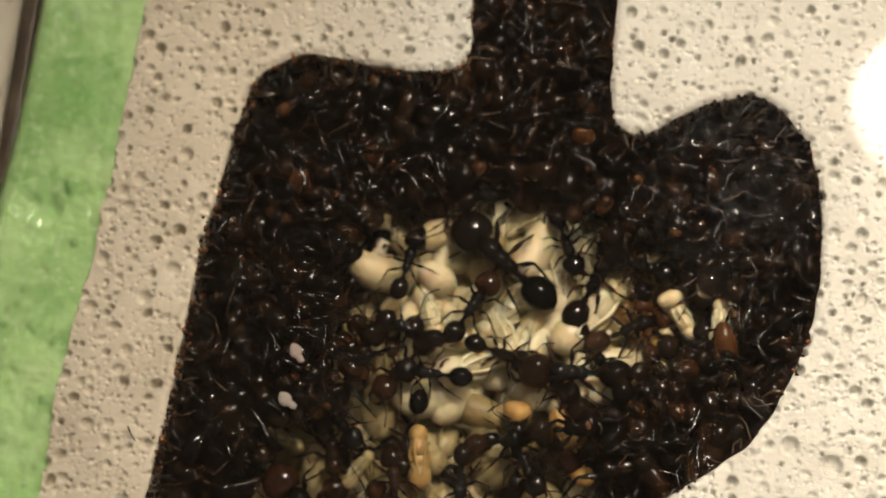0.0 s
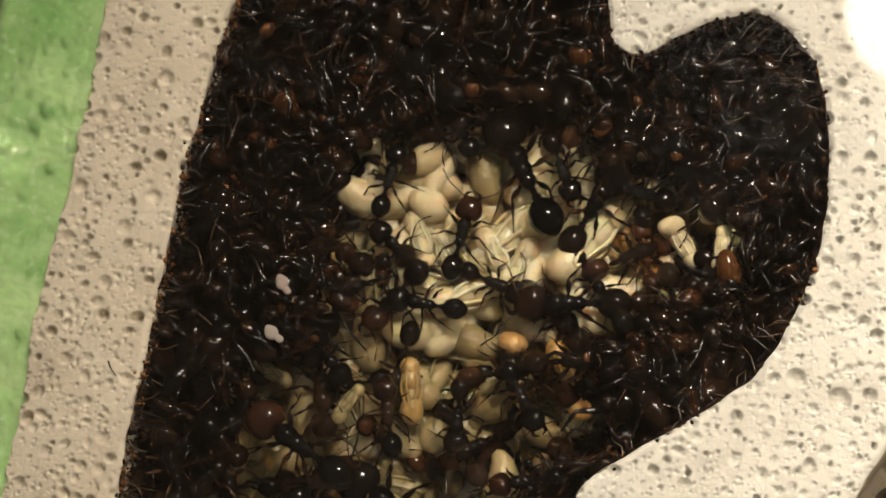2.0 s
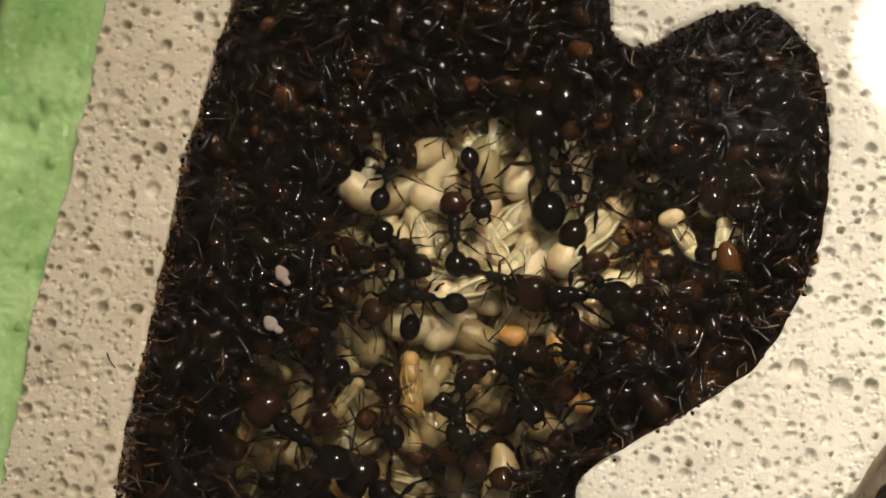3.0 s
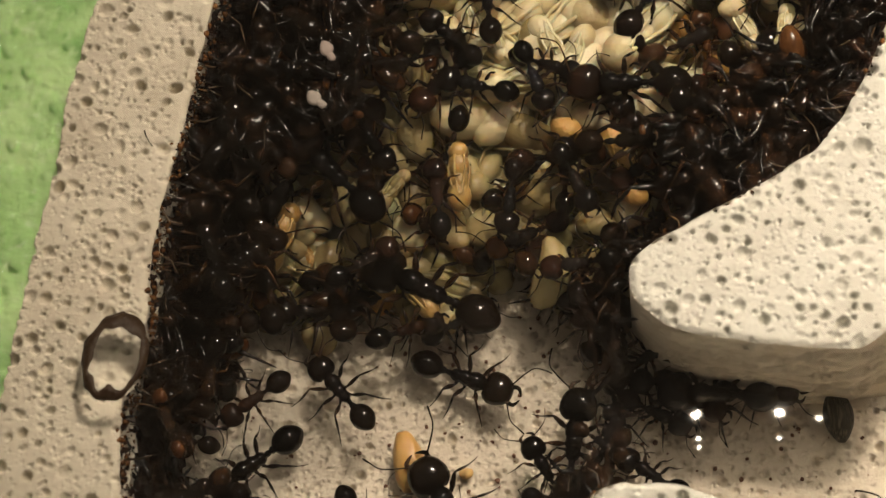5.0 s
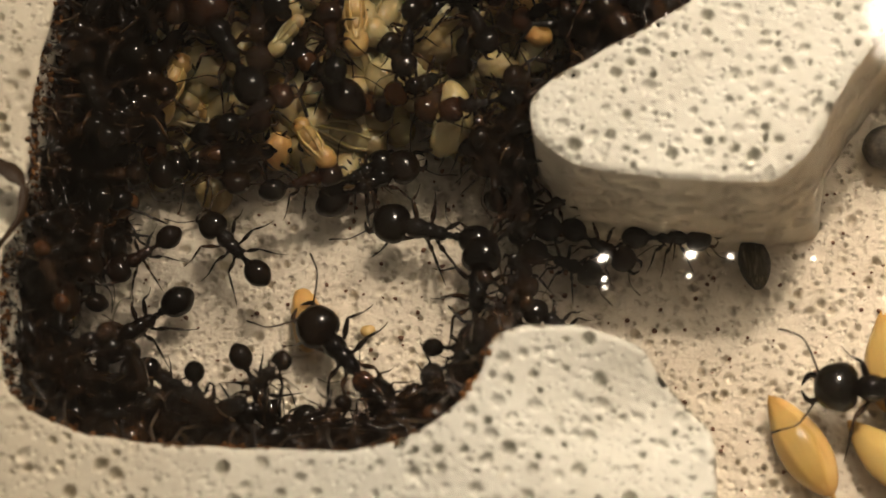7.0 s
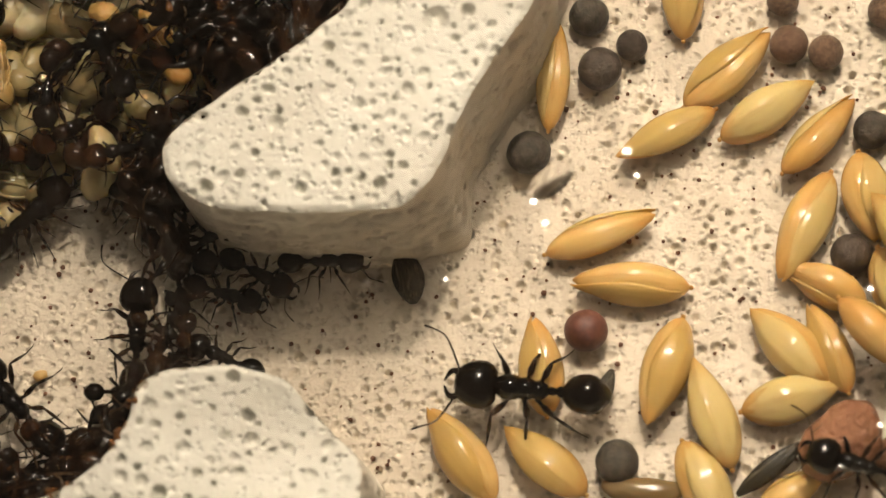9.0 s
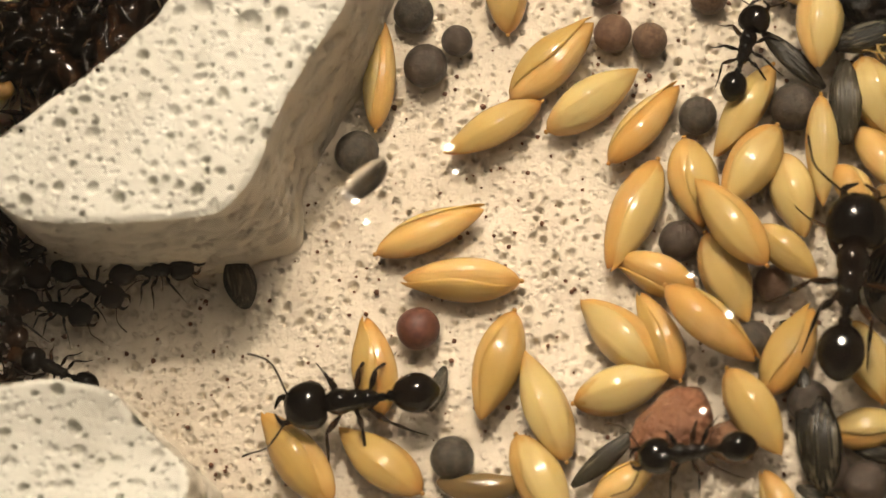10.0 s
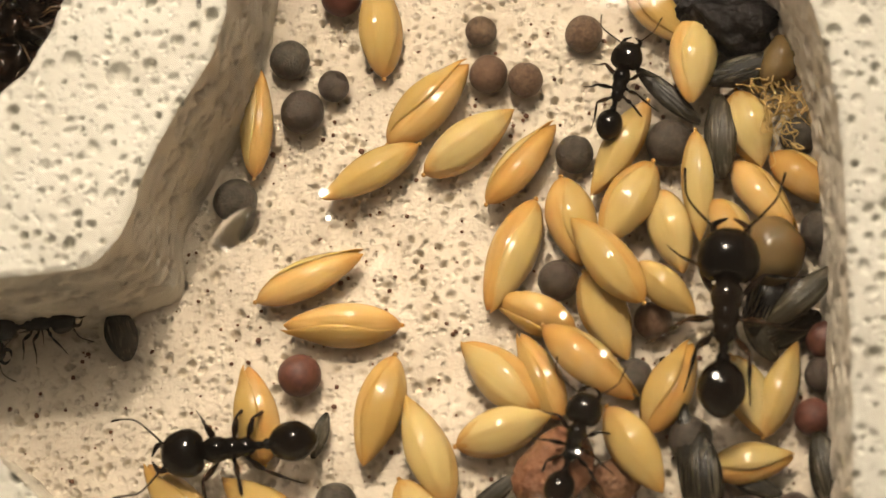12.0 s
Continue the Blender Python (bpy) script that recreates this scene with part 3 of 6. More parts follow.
def build_lamp():
    """A small LED lamp on a bent arm: an added glowing dish in a black housing, standing on the table."""
    lamp_ = tagged(new("desk_lamp"), "small black LED lamp on a bent arm with an added glowing dish", "lamp")
    lamp_.matrix_basis = Matrix.Translation(C(1.6, 21.0, -2.0))
    here = lamp_.matrix_basis.inverted() @ lamp.matrix_world @ Matrix.Translation((0, 0, 0.0006))
    for name, material, rows in (("reflector", BLOOM_GLOW, ((0.0002, 0.004), (0.006, 0.003), (0.0095, 0.0))),
                                 ("housing", HOUSING, ((0.0097, -0.0005), (0.0115, 0.0), (0.0108, 0.012), (0.006, 0.02), (0.0002, 0.02)))):
        V = [here @ Vector((r * math.cos(6.2832 * i / 32), r * math.sin(6.2832 * i / 32), z)) for r, z in rows for i in range(32)]
        F = [(32 * k + i, 32 * k + (i + 1) % 32, 32 * k + 32 + (i + 1) % 32, 32 * k + 32 + i) for k in range(len(rows) - 1) for i in range(32)]
        part(name, mesh_from(name, V, F), material, lamp_)
    top = here @ Vector((0, 0, 0.019))
    bm = bmesh.new()
    bend = [top.lerp(Vector((0, 0, 0.006)), k / 12) + Vector((0, 0.02, 0.07)) * math.sin(math.pi * k / 12) for k in range(13)]
    for a, b in zip(bend, bend[1:]):
        bmesh.ops.create_cone(bm, cap_ends=True, segments=10, radius1=0.003, radius2=0.003, depth=(b - a).length * 1.03, matrix=Matrix.Translation((a + b) / 2) @ (b - a).to_track_quat("Z", "Y").to_matrix().to_4x4())
    part("arm", bm, HOUSING, lamp_)
    bm = bmesh.new()
    bmesh.ops.create_cone(bm, cap_ends=True, segments=40, radius1=0.035, radius2=0.032, depth=0.01, matrix=Matrix.Translation((0, 0, 0.005)))
    part("base", bm, HOUSING, lamp_)


build_lamp()

# ---- ants ----
def ball(bm, c, r, m=None, u=14, v=10):
    """An ellipsoid; r: three radii."""
    mat = Matrix.Translation(c) @ (m or Matrix()) @ Matrix.Diagonal((*r, 1))
    bmesh.ops.create_uvsphere(bm, u_segments=u, v_segments=v, radius=1.0, matrix=mat)


def tube(bm, pts, radii, n=6):
    """A tapered tube along points."""
    rings = []
    for k, (p, r) in enumerate(zip(pts, radii)):
        a = Vector(pts[min(k + 1, len(pts) - 1)]) - Vector(pts[max(k - 1, 0)])
        q = a.to_track_quat("Z", "Y").to_matrix()
        rings.append([bm.verts.new(Vector(p) + q @ Vector((r * math.cos(6.2832 * i / n), r * math.sin(6.2832 * i / n), 0))) for i in range(n)])
    for a, b in zip(rings, rings[1:]):
        for i in range(n):
            bm.faces.new((a[i], a[(i + 1) % n], b[(i + 1) % n], b[i]))
    bm.faces.new(rings[0][::-1])
    bm.faces.new(rings[-1])


def bent(points, n=4):
    """More points along a smooth open curve."""
    p = [Vector(points[0])] + [Vector(q) for q in points] + [Vector(points[-1])]
    out = []
    for i in range(1, len(p) - 2):
        a, b, c, d = p[i - 1:i + 3]
        for k in range(n):
            t = k / n
            out.append(0.5 * (2 * b + (c - a) * t + (2 * a - 5 * b + 4 * c - d) * t * t + (3 * b - a - 3 * c + d) * t ** 3))
    return out + [p[-2]]


def mouth_and_eye(head, head_size, sgn, leg_shell):
    bm = bmesh.new()
    f = 0.5 + head_size * 0.75
    tube(bm, bent([(f, sgn * head_size * 0.5, -0.02), (f + 0.09, sgn * head_size * 0.55, -0.04), (f + 0.15, sgn * 0.02, -0.05)]), [0.035, 0.034, 0.033, 0.03, 0.028, 0.024, 0.018, 0.012, 0.006])
    part("mandible", bm, leg_shell, head)
    bm = bmesh.new()
    ball(bm, (0.5 + head_size * 0.15, sgn * head_size * 0.86, 0.06), (0.034, 0.024, 0.034), u=8, v=6)
    part("eye", bm, BLACK, head)


def petiole(ant, shell):
    bm = bmesh.new()
    ball(bm, (-0.185, 0, 0.0), (0.055, 0.042, 0.065), u=10, v=8)
    ball(bm, (-0.265, 0, 0.01), (0.048, 0.055, 0.06), u=10, v=8)
    part("petiole", bm, shell, ant)


def build_ant(label, shell, head_shell, leg_shell, head_size, gaster_size, spread, seed, gaster_shell=None, lean=False):
    """An ant of unit length from the middle of the head (x = 0.5) to that of the gaster (x = -0.5)."""
    g = random.Random(seed)
    ant = tagged(new("ant"), label, "ant", "ants in the nest")
    bm = bmesh.new()
    ball(bm, (0.5, 0, 0.02), (head_size, head_size * 1.02, head_size * 0.78), u=18, v=12)
    for v in bm.verts:       # squared head, notched behind, narrower in front
        x = (v.co.x - 0.5) / head_size
        y = v.co.y / head_size
        v.co.x = 0.5 + head_size * math.copysign(abs(x) ** 0.86, x)
        v.co.y = head_size * 1.03 * math.copysign(abs(y) ** 0.80, y)
        v.co.y *= 1.0 + 0.08 * max(0, 1 - abs(x + 0.45) / 0.6) - 0.12 * max(0, x)
        if x < -0.5:
            v.co.x += 0.06 * max(0, 1 - abs(v.co.y) / (0.5 * head_size)) * -x
    head = part("head", bm, head_shell, ant)
    for sgn in (1, -1):
        if not lean:
            mouth_and_eye(head, head_size, sgn, leg_shell)
        bm = bmesh.new()
        a = g.uniform(0.2, 0.55)
        b0 = Vector((0.5 + head_size * 0.7, sgn * head_size * 0.35, 0.08))
        b1 = b0 + Vector((0.14 + 0.1 * a, sgn * (0.22 + 0.1 * g.random()), 0.10))
        b2 = b1 + Vector((0.30 - 0.2 * a, sgn * (0.02 + 0.25 * a), -0.10 * g.random()))
        pts = bent([b0, b1, b1.lerp(b2, 0.5) + Vector((0.02, 0.02 * sgn, 0.03)), b2], 3)
        tube(bm, pts, [0.010] * 3 + [0.008] * 4 + [0.011] * (len(pts) - 7))
        part("antenna", bm, leg_shell, head)
    bm = bmesh.new()
    ball(bm, (0.20, 0, 0.03), (0.15, 0.125, 0.12))
    ball(bm, (0.06, 0, 0.015), (0.14, 0.105, 0.105))
    ball(bm, (-0.06, 0, 0.0), (0.11, 0.09, 0.092))
    tube(bm, bent([(0.30, 0, 0.02), (0.36, 0, 0.02)]), [0.06] * 5)
    part("thorax", bm, shell, ant)
    if lean:
        bm = bmesh.new()
        ball(bm, (-0.22, 0, 0.0), (0.09, 0.045, 0.06), u=8, v=6)
        part("petiole", bm, shell, ant)
    else:
        petiole(ant, shell)
    bm = bmesh.new()
    ball(bm, (-0.5, 0, 0.0), (gaster_size * 1.2, gaster_size * 0.98, gaster_size * 0.94), u=20, v=14)
    for v in bm.verts:       # tapered tip and faint ring joints
        x = (v.co.x + 0.5) / gaster_size
        if x < -0.4:
            k = 1 - 0.25 * (-x - 0.4)
            v.co.y, v.co.z = v.co.y * k, v.co.z * k
    part("gaster", bm, gaster_shell or shell, ant)
    for sgn in (1, -1):
        for x0, ang in ((0.20, 50), (0.07, 96), (-0.05, 138)):
            bm = bmesh.new()
            a = radians(ang + g.uniform(-16, 16))
            d = Vector((math.cos(a), sgn * math.sin(a), 0))
            p0 = Vector((x0, sgn * 0.07, -0.05))
            k = spread * 0.80 * g.uniform(0.85, 1.15)
            p1 = p0 + d * 0.09 * k + Vector((0, 0, -0.04))
            p2 = p1 + d * 0.30 * k + Vector((0, 0, g.uniform(0.10, 0.22)))
            d2 = Matrix.Rotation(sgn * radians(g.uniform(-25, 30)) * (-1 if ang < 90 else 1), 3, "Z") @ d
            p3 = p2 + d2 * 0.28 * k + Vector((0, 0, -0.27))
            p4 = p3 + d2 * 0.17 * k + Vector((0, 0, -0.08))
            tube(bm, [p0, p1, p1.lerp(p2, 0.4), p1.lerp(p2, 0.85), p2], [0.028, 0.018, 0.036, 0.025, 0.013])
            tube(bm, [p2, p2.lerp(p3, 0.5), p3], [0.013, 0.020, 0.011])
            tube(bm, [p3, p3.lerp(p4, 0.6), p4, p4 + d2 * 0.04], [0.008, 0.007, 0.006, 0.003])
            part("leg", bm, leg_shell, ant)
    return ant


def ant_pose(x, y, z, yaw, size, pitch=0.0, roll=0.0):
    """size: centimetres from the middle of the head to the middle of the gaster."""
    p = C(x, y, z)
    return Matrix.Translation(p) @ Euler((radians(roll), radians(-pitch), radians(yaw)), "XYZ").to_matrix().to_4x4() @ Matrix.Scale(size * 0.01, 4)


KINDS = {
    "worker": build_ant("glossy black-brown worker ant with slender legs", BLACK, BLACK, LEG, 0.210, 0.190, 0.74, 1),
    "redhead": build_ant("glossy black worker ant with a dark red head", BLACK, RED, LEG, 0.210, 0.19, 0.74, 2),
    "major": build_ant("large glossy black major ant with a broad head", BLACK, BLACK, LEG, 0.220, 0.185, 0.76, 3),
    "wide": build_ant("black worker ant with wide-spread legs", BLACK, BLACK, LEG, 0.195, 0.19, 0.85, 4),
    "amber": build_ant("young amber-brown worker ant with pale legs", AMBER, AMBER, LEG_PALE, 0.185, 0.19, 0.9, 5),
    "packed": build_ant("black-brown worker ant clinging in the packed cluster", WET, WET, LEG, 0.165, 0.165, 0.62, 7, None, True),
    "packed_red": build_ant("dark red-brown worker ant clinging in the packed cluster", WET, WET_RED, LEG, 0.17, 0.165, 0.7, 8, WET_RED, True),
    "packed_wide": build_ant("black worker ant with long legs in the packed cluster", WET, WET, LEG, 0.16, 0.16, 0.85, 9, None, True),
    "brown": build_ant("dark red-brown worker ant with a black gaster", RED, RED, LEG, 0.205, 0.20, 0.74, 6, BLACK),
}
used = set()


def placed_copy(ob, m):
    """A copy at m, whatever the size of the first."""
    return copy_thing(ob, m @ Matrix.Diagonal((1 / ob.scale[0], 1 / ob.scale[1], 1 / ob.scale[2], 1)))



def ant(kind, x, y, z, yaw, size, pitch=0.0, roll=0.0):
    m = ant_pose(x, y, z, yaw, size, pitch, roll)
    if kind not in used:
        used.add(kind)
        KINDS[kind].matrix_basis = m
        return KINDS[kind]
    return placed_copy(KINDS[kind], m)


# ---- brood ----
def build_larva(label, material):
    bm = bmesh.new()
    pts, rad = [], []
    for k in range(15):
        t = k / 14
        a = radians(-70 + 140 * t)
        pts.append((0.62 * math.sin(a), 0.42 * (1 - math.cos(a)), 0.0))
        rad.append((0.05 + 0.30 * math.sin(math.pi * min(1, t * 0.96 + 0.03)) ** 0.62 * (1.08 - 0.38 * t)) * (1 + 0.045 * (k % 2)))
    tube(bm, pts, rad, 12)
    me = mesh_bm("larva", bm)
    return tagged(part("larva", me, material), label, "ant larva", "brood pile")


def build_pupa(label, material):
    """A naked pupa: folded head, back and gaster with the legs pressed to the belly."""
    pupa = tagged(new("pupa"), label, "ant pupa", "brood pile")
    bm = bmesh.new()
    ball(bm, (0.36, 0, 0.0), (0.17, 0.17, 0.15), u=12, v=8)
    part("head", bm, material, pupa)
    bm = bmesh.new()
    ball(bm, (0.14, 0, 0.02), (0.22, 0.175, 0.165), u=12, v=8)
    ball(bm, (-0.08, 0, 0.0), (0.20, 0.17, 0.16), u=12, v=8)
    part("thorax", bm, material, pupa)
    bm = bmesh.new()
    ball(bm, (-0.34, 0, 0.0), (0.25, 0.20, 0.19), u=14, v=10)
    part("gaster", bm, material, pupa)
    for sgn in (1, -1):
        bm = bmesh.new()
        tube(bm, bent([(0.22, sgn * 0.12, 0.06), (0.05, sgn * 0.17, 0.09), (-0.18, sgn * 0.13, 0.10), (-0.3, sgn * 0.04, 0.165)]), [0.022] * 13)
        part("folded_leg", bm, material, pupa)
        bm = bmesh.new()
        tube(bm, bent([(0.30, sgn * 0.07, 0.13), (0.10, sgn * 0.09, 0.175), (-0.12, sgn * 0.06, 0.15), (-0.34, sgn * 0.02, 0.19)]), [0.024] * 13)
        part("folded_leg", bm, material, pupa)
    return pupa


def build_small_pupa(label, material):
    """The same pupa as one plain piece, for the depth of the pile."""
    bm = bmesh.new()
    ball(bm, (0.36, 0, 0.0), (0.17, 0.17, 0.15), u=10, v=7)
    ball(bm, (0.06, 0, 0.02), (0.26, 0.15, 0.15), u=10, v=7)
    ball(bm, (-0.34, 0, 0.0), (0.25, 0.20, 0.19), u=10, v=7)
    for sgn in (1, -1):
        tube(bm, [(0.22, sgn * 0.12, 0.06), (0.0, sgn * 0.17, 0.09), (-0.3, sgn * 0.06, 0.16)], [0.02] * 3)
    return tagged(part("pupa", mesh_bm("pupa", bm), material), label, "ant pupa", "brood pile")


def build_bead(label, material):
    bm = bmesh.new()
    ball(bm, (0, 0, 0), (0.62, 0.46, 0.45), u=16, v=10)
    for v in bm.verts:
        v.co.y += 0.12 * v.co.x * v.co.x
        v.co *= 1 + 0.03 * math.sin(9 * v.co.x)
    return tagged(part("larva", mesh_bm("larva", bm), material), label, "ant larva", "brood pile")


BROOD = {
    "larva": build_larva("pale cream curved ant larva in the brood pile", CREAM),
    "pupa": build_pupa("pale cream naked ant pupa in the brood pile", CREAM),
    "bead": build_bead("plump cream-yellow ant larva in the brood pile", CREAM),
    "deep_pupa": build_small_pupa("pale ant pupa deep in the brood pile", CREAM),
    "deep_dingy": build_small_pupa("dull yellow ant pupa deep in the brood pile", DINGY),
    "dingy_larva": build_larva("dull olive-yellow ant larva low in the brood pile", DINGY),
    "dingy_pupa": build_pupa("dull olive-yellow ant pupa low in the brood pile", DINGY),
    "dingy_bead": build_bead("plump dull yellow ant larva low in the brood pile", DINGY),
    "straw": build_pupa("straw-coloured ant pupa with folded legs", RIPE),
    "ochre": build_pupa("ochre-coloured ripe ant pupa in the brood pile", OCHRE),
    "ochre_bead": build_bead("plump ochre ant larva in the brood pile", OCHRE),
}


def brood(kind, x, y, z, yaw, size, pitch=0.0, roll=0.0):
    m = ant_pose(x, y, z, yaw, size, pitch, roll)
    key = "brood_" + kind
    if key not in used:
        used.add(key)
        BROOD[kind].matrix_basis = m
        return BROOD[kind]
    return placed_copy(BROOD[kind], m)


# ---- seeds ----
def build_seed():
    """A canary seed of unit length: a pointed spindle of two nerved hull halves, the wider one clasping the other."""
    seed_ = tagged(new("canary_seed"), "glossy golden-tan canary seed lying on the nest floor", "seed", "canary seeds")
    n, rows = 30, 21
    V, F = [], []
    for k in range(rows):
        t = k / (rows - 1)
        r = 0.198 * (math.sin(math.pi * t ** 0.85) ** 0.74) + 0.006
        for i in range(n):
            a = 6.2832 * i / n
            q = r * (1 + 0.035 * abs(math.cos(2.5 * a)) ** 6 - 0.05 * abs(math.sin(a)) ** 8)
            V.append((t - 0.5, q * math.cos(a), 0.84 * q * math.sin(a)))
    F += [(k * n + i, k * n + (i + 1) % n, k * n + n + (i + 1) % n, k * n + n + i) for k in range(rows - 1) for i in range(n)]
    F += [list(range(n))[::-1], [(rows - 1) * n + i for i in range(n)]]
    part("hull", mesh_from("hull", V, F), SEED, seed_)
    V, F, m = [], [], 19
    for k in range(rows):
        t = k / (rows - 1)
        r = 0.208 * (math.sin(math.pi * t ** 0.9) ** 0.74) + 0.006
        w = 0.62 + 0.62 * math.sin(math.pi * t ** 1.2) ** 0.8
        gape = 0.035 * max(0, (t - 0.8) / 0.2) ** 1.5
        for layer in (0.0, 0.010):
            for i in range(m):
                a = 0.7 - w + 2 * w * i / (m - 1)
                q = r * (1 + 0.035 * abs(math.cos(3.5 * (a - 0.7))) ** 6) - layer
                V.append((t - 0.5 + 0.6 * gape, q * math.cos(a) + gape * 0.8, 0.86 * q * math.sin(a) + gape))
    row = 2 * m
    for k in range(rows - 1):
        for i in range(m - 1):
            p = k * row + i
            F += [(p, p + 1, p + row + 1, p + row), (p + m + 1, p + m, p + row + m, p + row + m + 1)]
        p = k * row
        F += [(p, p + row, p + row + m, p + m), (p + m - 1, p + 2 * m - 1, p + row + 2 * m - 1, p + row + m - 1)]
    part("outer_husk", mesh_from("outer_husk", V, F), HUSK, seed_, "paler clasping outer husk")
    bm = bmesh.new()
    ball(bm, (-0.505, 0, 0), (0.022, 0.024, 0.022), u=8, v=6)
    part("seed_tip", bm, HUSK, seed_)
    return seed_


SEED_ONE = build_seed()


def seed(x, y, z, yaw, size, fat=1.0, pitch=0.0, roll=0.0):
    m = ant_pose(x, y, z, yaw, size, pitch, roll) @ Matrix.Diagonal((1, fat, fat, 1))
    if "seed" not in used:
        used.add("seed")
        SEED_ONE.matrix_basis = m
        return SEED_ONE
    return placed_copy(SEED_ONE, m)


def build_round(label, material, s):
    bm = bmesh.new()
    bmesh.ops.create_icosphere(bm, subdivisions=3, radius=1.0)
    for v in bm.verts:
        q = v.co.copy()
        v.co *= 1 + 0.035 * noise.noise(q * 2.1 + Vector((s, 0, 0))) + 0.05 * max(0, q.x - 0.8)
        v.co.z *= 0.95
    return tagged(part("round_seed", mesh_bm("round_seed", bm), material), label, "round seed", "round seeds")


ROUNDS = {"dark": build_round("dull dark grey round rape seed on the nest floor", ROUND_DARK, 1),
          "brown": build_round("mottled brown round seed on the nest floor", ROUND_BROWN, 3),
          "red": build_round("dull reddish-brown round seed on the nest floor", ROUND_RED, 2)}


def round_seed(kind, x, y, r, z=None, yaw=0.0):
    p = C(x, y, -DEEP + r * 0.93 if z is None else z)
    m = Matrix.Translation(p) @ pose(0, 0, 0, 20, 35, yaw) @ Matrix.Scale(r * 0.01, 4)
    key = "round_" + kind
    if key not in used:
        used.add(key)
        ROUNDS[kind].matrix_basis = m
        return ROUNDS[kind]
    return placed_copy(ROUNDS[kind], m)


# ---- hulls, husks and droplets ----
def hull(x, y, z, yaw, size, wide=0.16, pitch=0.0, roll=20.0):
    """A flat split hull with a ridge along it."""
    bm = bmesh.new()
    rings = []
    for k in range(13):
        t = k / 12
        r = wide * math.sin(math.pi * (0.04 + 0.92 * t)) ** 0.7
        rings.append([bm.verts.new((t - 0.5, r * math.cos(a), 0.55 * r * math.sin(a) + 0.03 * r * math.cos(5 * a))) for a in [6.2832 * i / 14 for i in range(14)]])
    for a, b in zip(rings, rings[1:]):
        for i in range(14):
            bm.faces.new((a[i], a[(i + 1) % 14], b[(i + 1) % 14], b[i]))
    bm.faces.new(rings[0][::-1])
    bm.faces.new(rings[-1])
    ob = part("seed_hull", bm, HULL)
    ob.matrix_basis = ant_pose(x, y, z, yaw, size, pitch, roll)
    return tagged(ob, "dark grey streaked seed hull lying among the seeds", "seed hull", "seed hulls")


def bean(x, y, z, yaw, rx, ry, rz, material, label, lumps=0.09):
    bm = bmesh.new()
    bmesh.ops.create_icosphere(bm, subdivisions=4, radius=1.0)
    for v in bm.verts:
        q = v.co.copy()
        v.co = Vector((q.x * rx, q.y * ry + 0.12 * rx * q.x * q.x, q.z * rz)) * 0.01
        v.co *= 1 + lumps * noise.noise(q * 1.7 + Vector((x, y, 0))) + 0.45 * lumps * noise.noise(q * 5)
    ob = part("large_seed", bm, material)
    ob.matrix_basis = Matrix.Translation(C(x, y, z)) @ pose(0, 0, 0, 0, 0, yaw)
    return tagged(ob, label, "seed")


def tangle(name, label, category, x, y, z, r, count, thick, material, seed_no, flat=0.5):
    """A loose knot of fine curled fibres."""
    g = random.Random(seed_no)
    bm = bmesh.new()
    for _ in range(count):
        p = Vector((g.gauss(0, 0.5), g.gauss(0, 0.5), abs(g.gauss(0, 0.4)) * flat))
        d = Vector((g.gauss(0, 1), g.gauss(0, 1), g.gauss(0, 0.3))).normalized()
        pts = [p]
        for _ in range(5):
            d = (d + 0.7 * Vector((g.gauss(0, 1), g.gauss(0, 1), g.gauss(0, 0.4)))).normalized()
            pts.append(pts[-1] + d * 0.22)
        w = thick * g.uniform(0.5, 1.4)
        q = bent(pts, 2)
        tube(bm, q, [w * (1 - 0.6 * k / len(q)) for k in range(len(q))], 5)
    ob = part(name, bm, material)
    ob.matrix_basis = Matrix.Translation(C(x, y, z)) @ Matrix.Scale(r * 0.01, 4)
    return tagged(ob, label, category)


def droplet(x, y, r, z=0.18, tall=0.45, stretch=1.0, yaw=0.0, clear=False):
    bm = bmesh.new()
    n, rows = 24, 8
    top = bm.verts.new((0, 0, tall))
    last = None
    rings = []
    for k in range(1, rows + 1):
        a = 2 * math.atan(tall) * k / rows
        rings.append([bm.verts.new(((1 + 0.05 * math.sin(3 * i * 6.2832 / n + x)) * math.sin(a) / math.sin(2 * math.atan(tall)) * math.cos(6.2832 * i / n), math.sin(a) / math.sin(2 * math.atan(tall)) * math.sin(6.2832 * i / n), (math.cos(a) - math.cos(2 * math.atan(tall))) / math.sin(2 * math.atan(tall)))) for i in range(n)])
    for i in range(n):
        bm.faces.new((top, rings[0][i], rings[0][(i + 1) % n]))
    for a, b in zip(rings, rings[1:]):
        for i in range(n):
            bm.faces.new((a[i], b[i], b[(i + 1) % n], a[(i + 1) % n]))
    if clear:
        bm.faces.new([bm.verts.new(v.co) for v in rings[-1][::-1]])
    ob = part("water_drop", bm, WATER if clear else FILM)
    ob.matrix_basis = Matrix.Translation(C(x, y, z + 0.0005)) @ pose(0, 0, 0, 0, 0, yaw) @ Matrix.Diagonal((r * 0.01 * stretch, r * 0.01, r * 0.01, 1))
    ob.visible_shadow = False
    return tagged(ob, "clear water droplet sitting on the glass pane", "water droplet", "droplets on the glass")


def glint_drop(x, y, w):
    """A wide shallow drop with a small glint of the lamp on it."""
    return droplet(x, y, w, 0.18, 0.08)


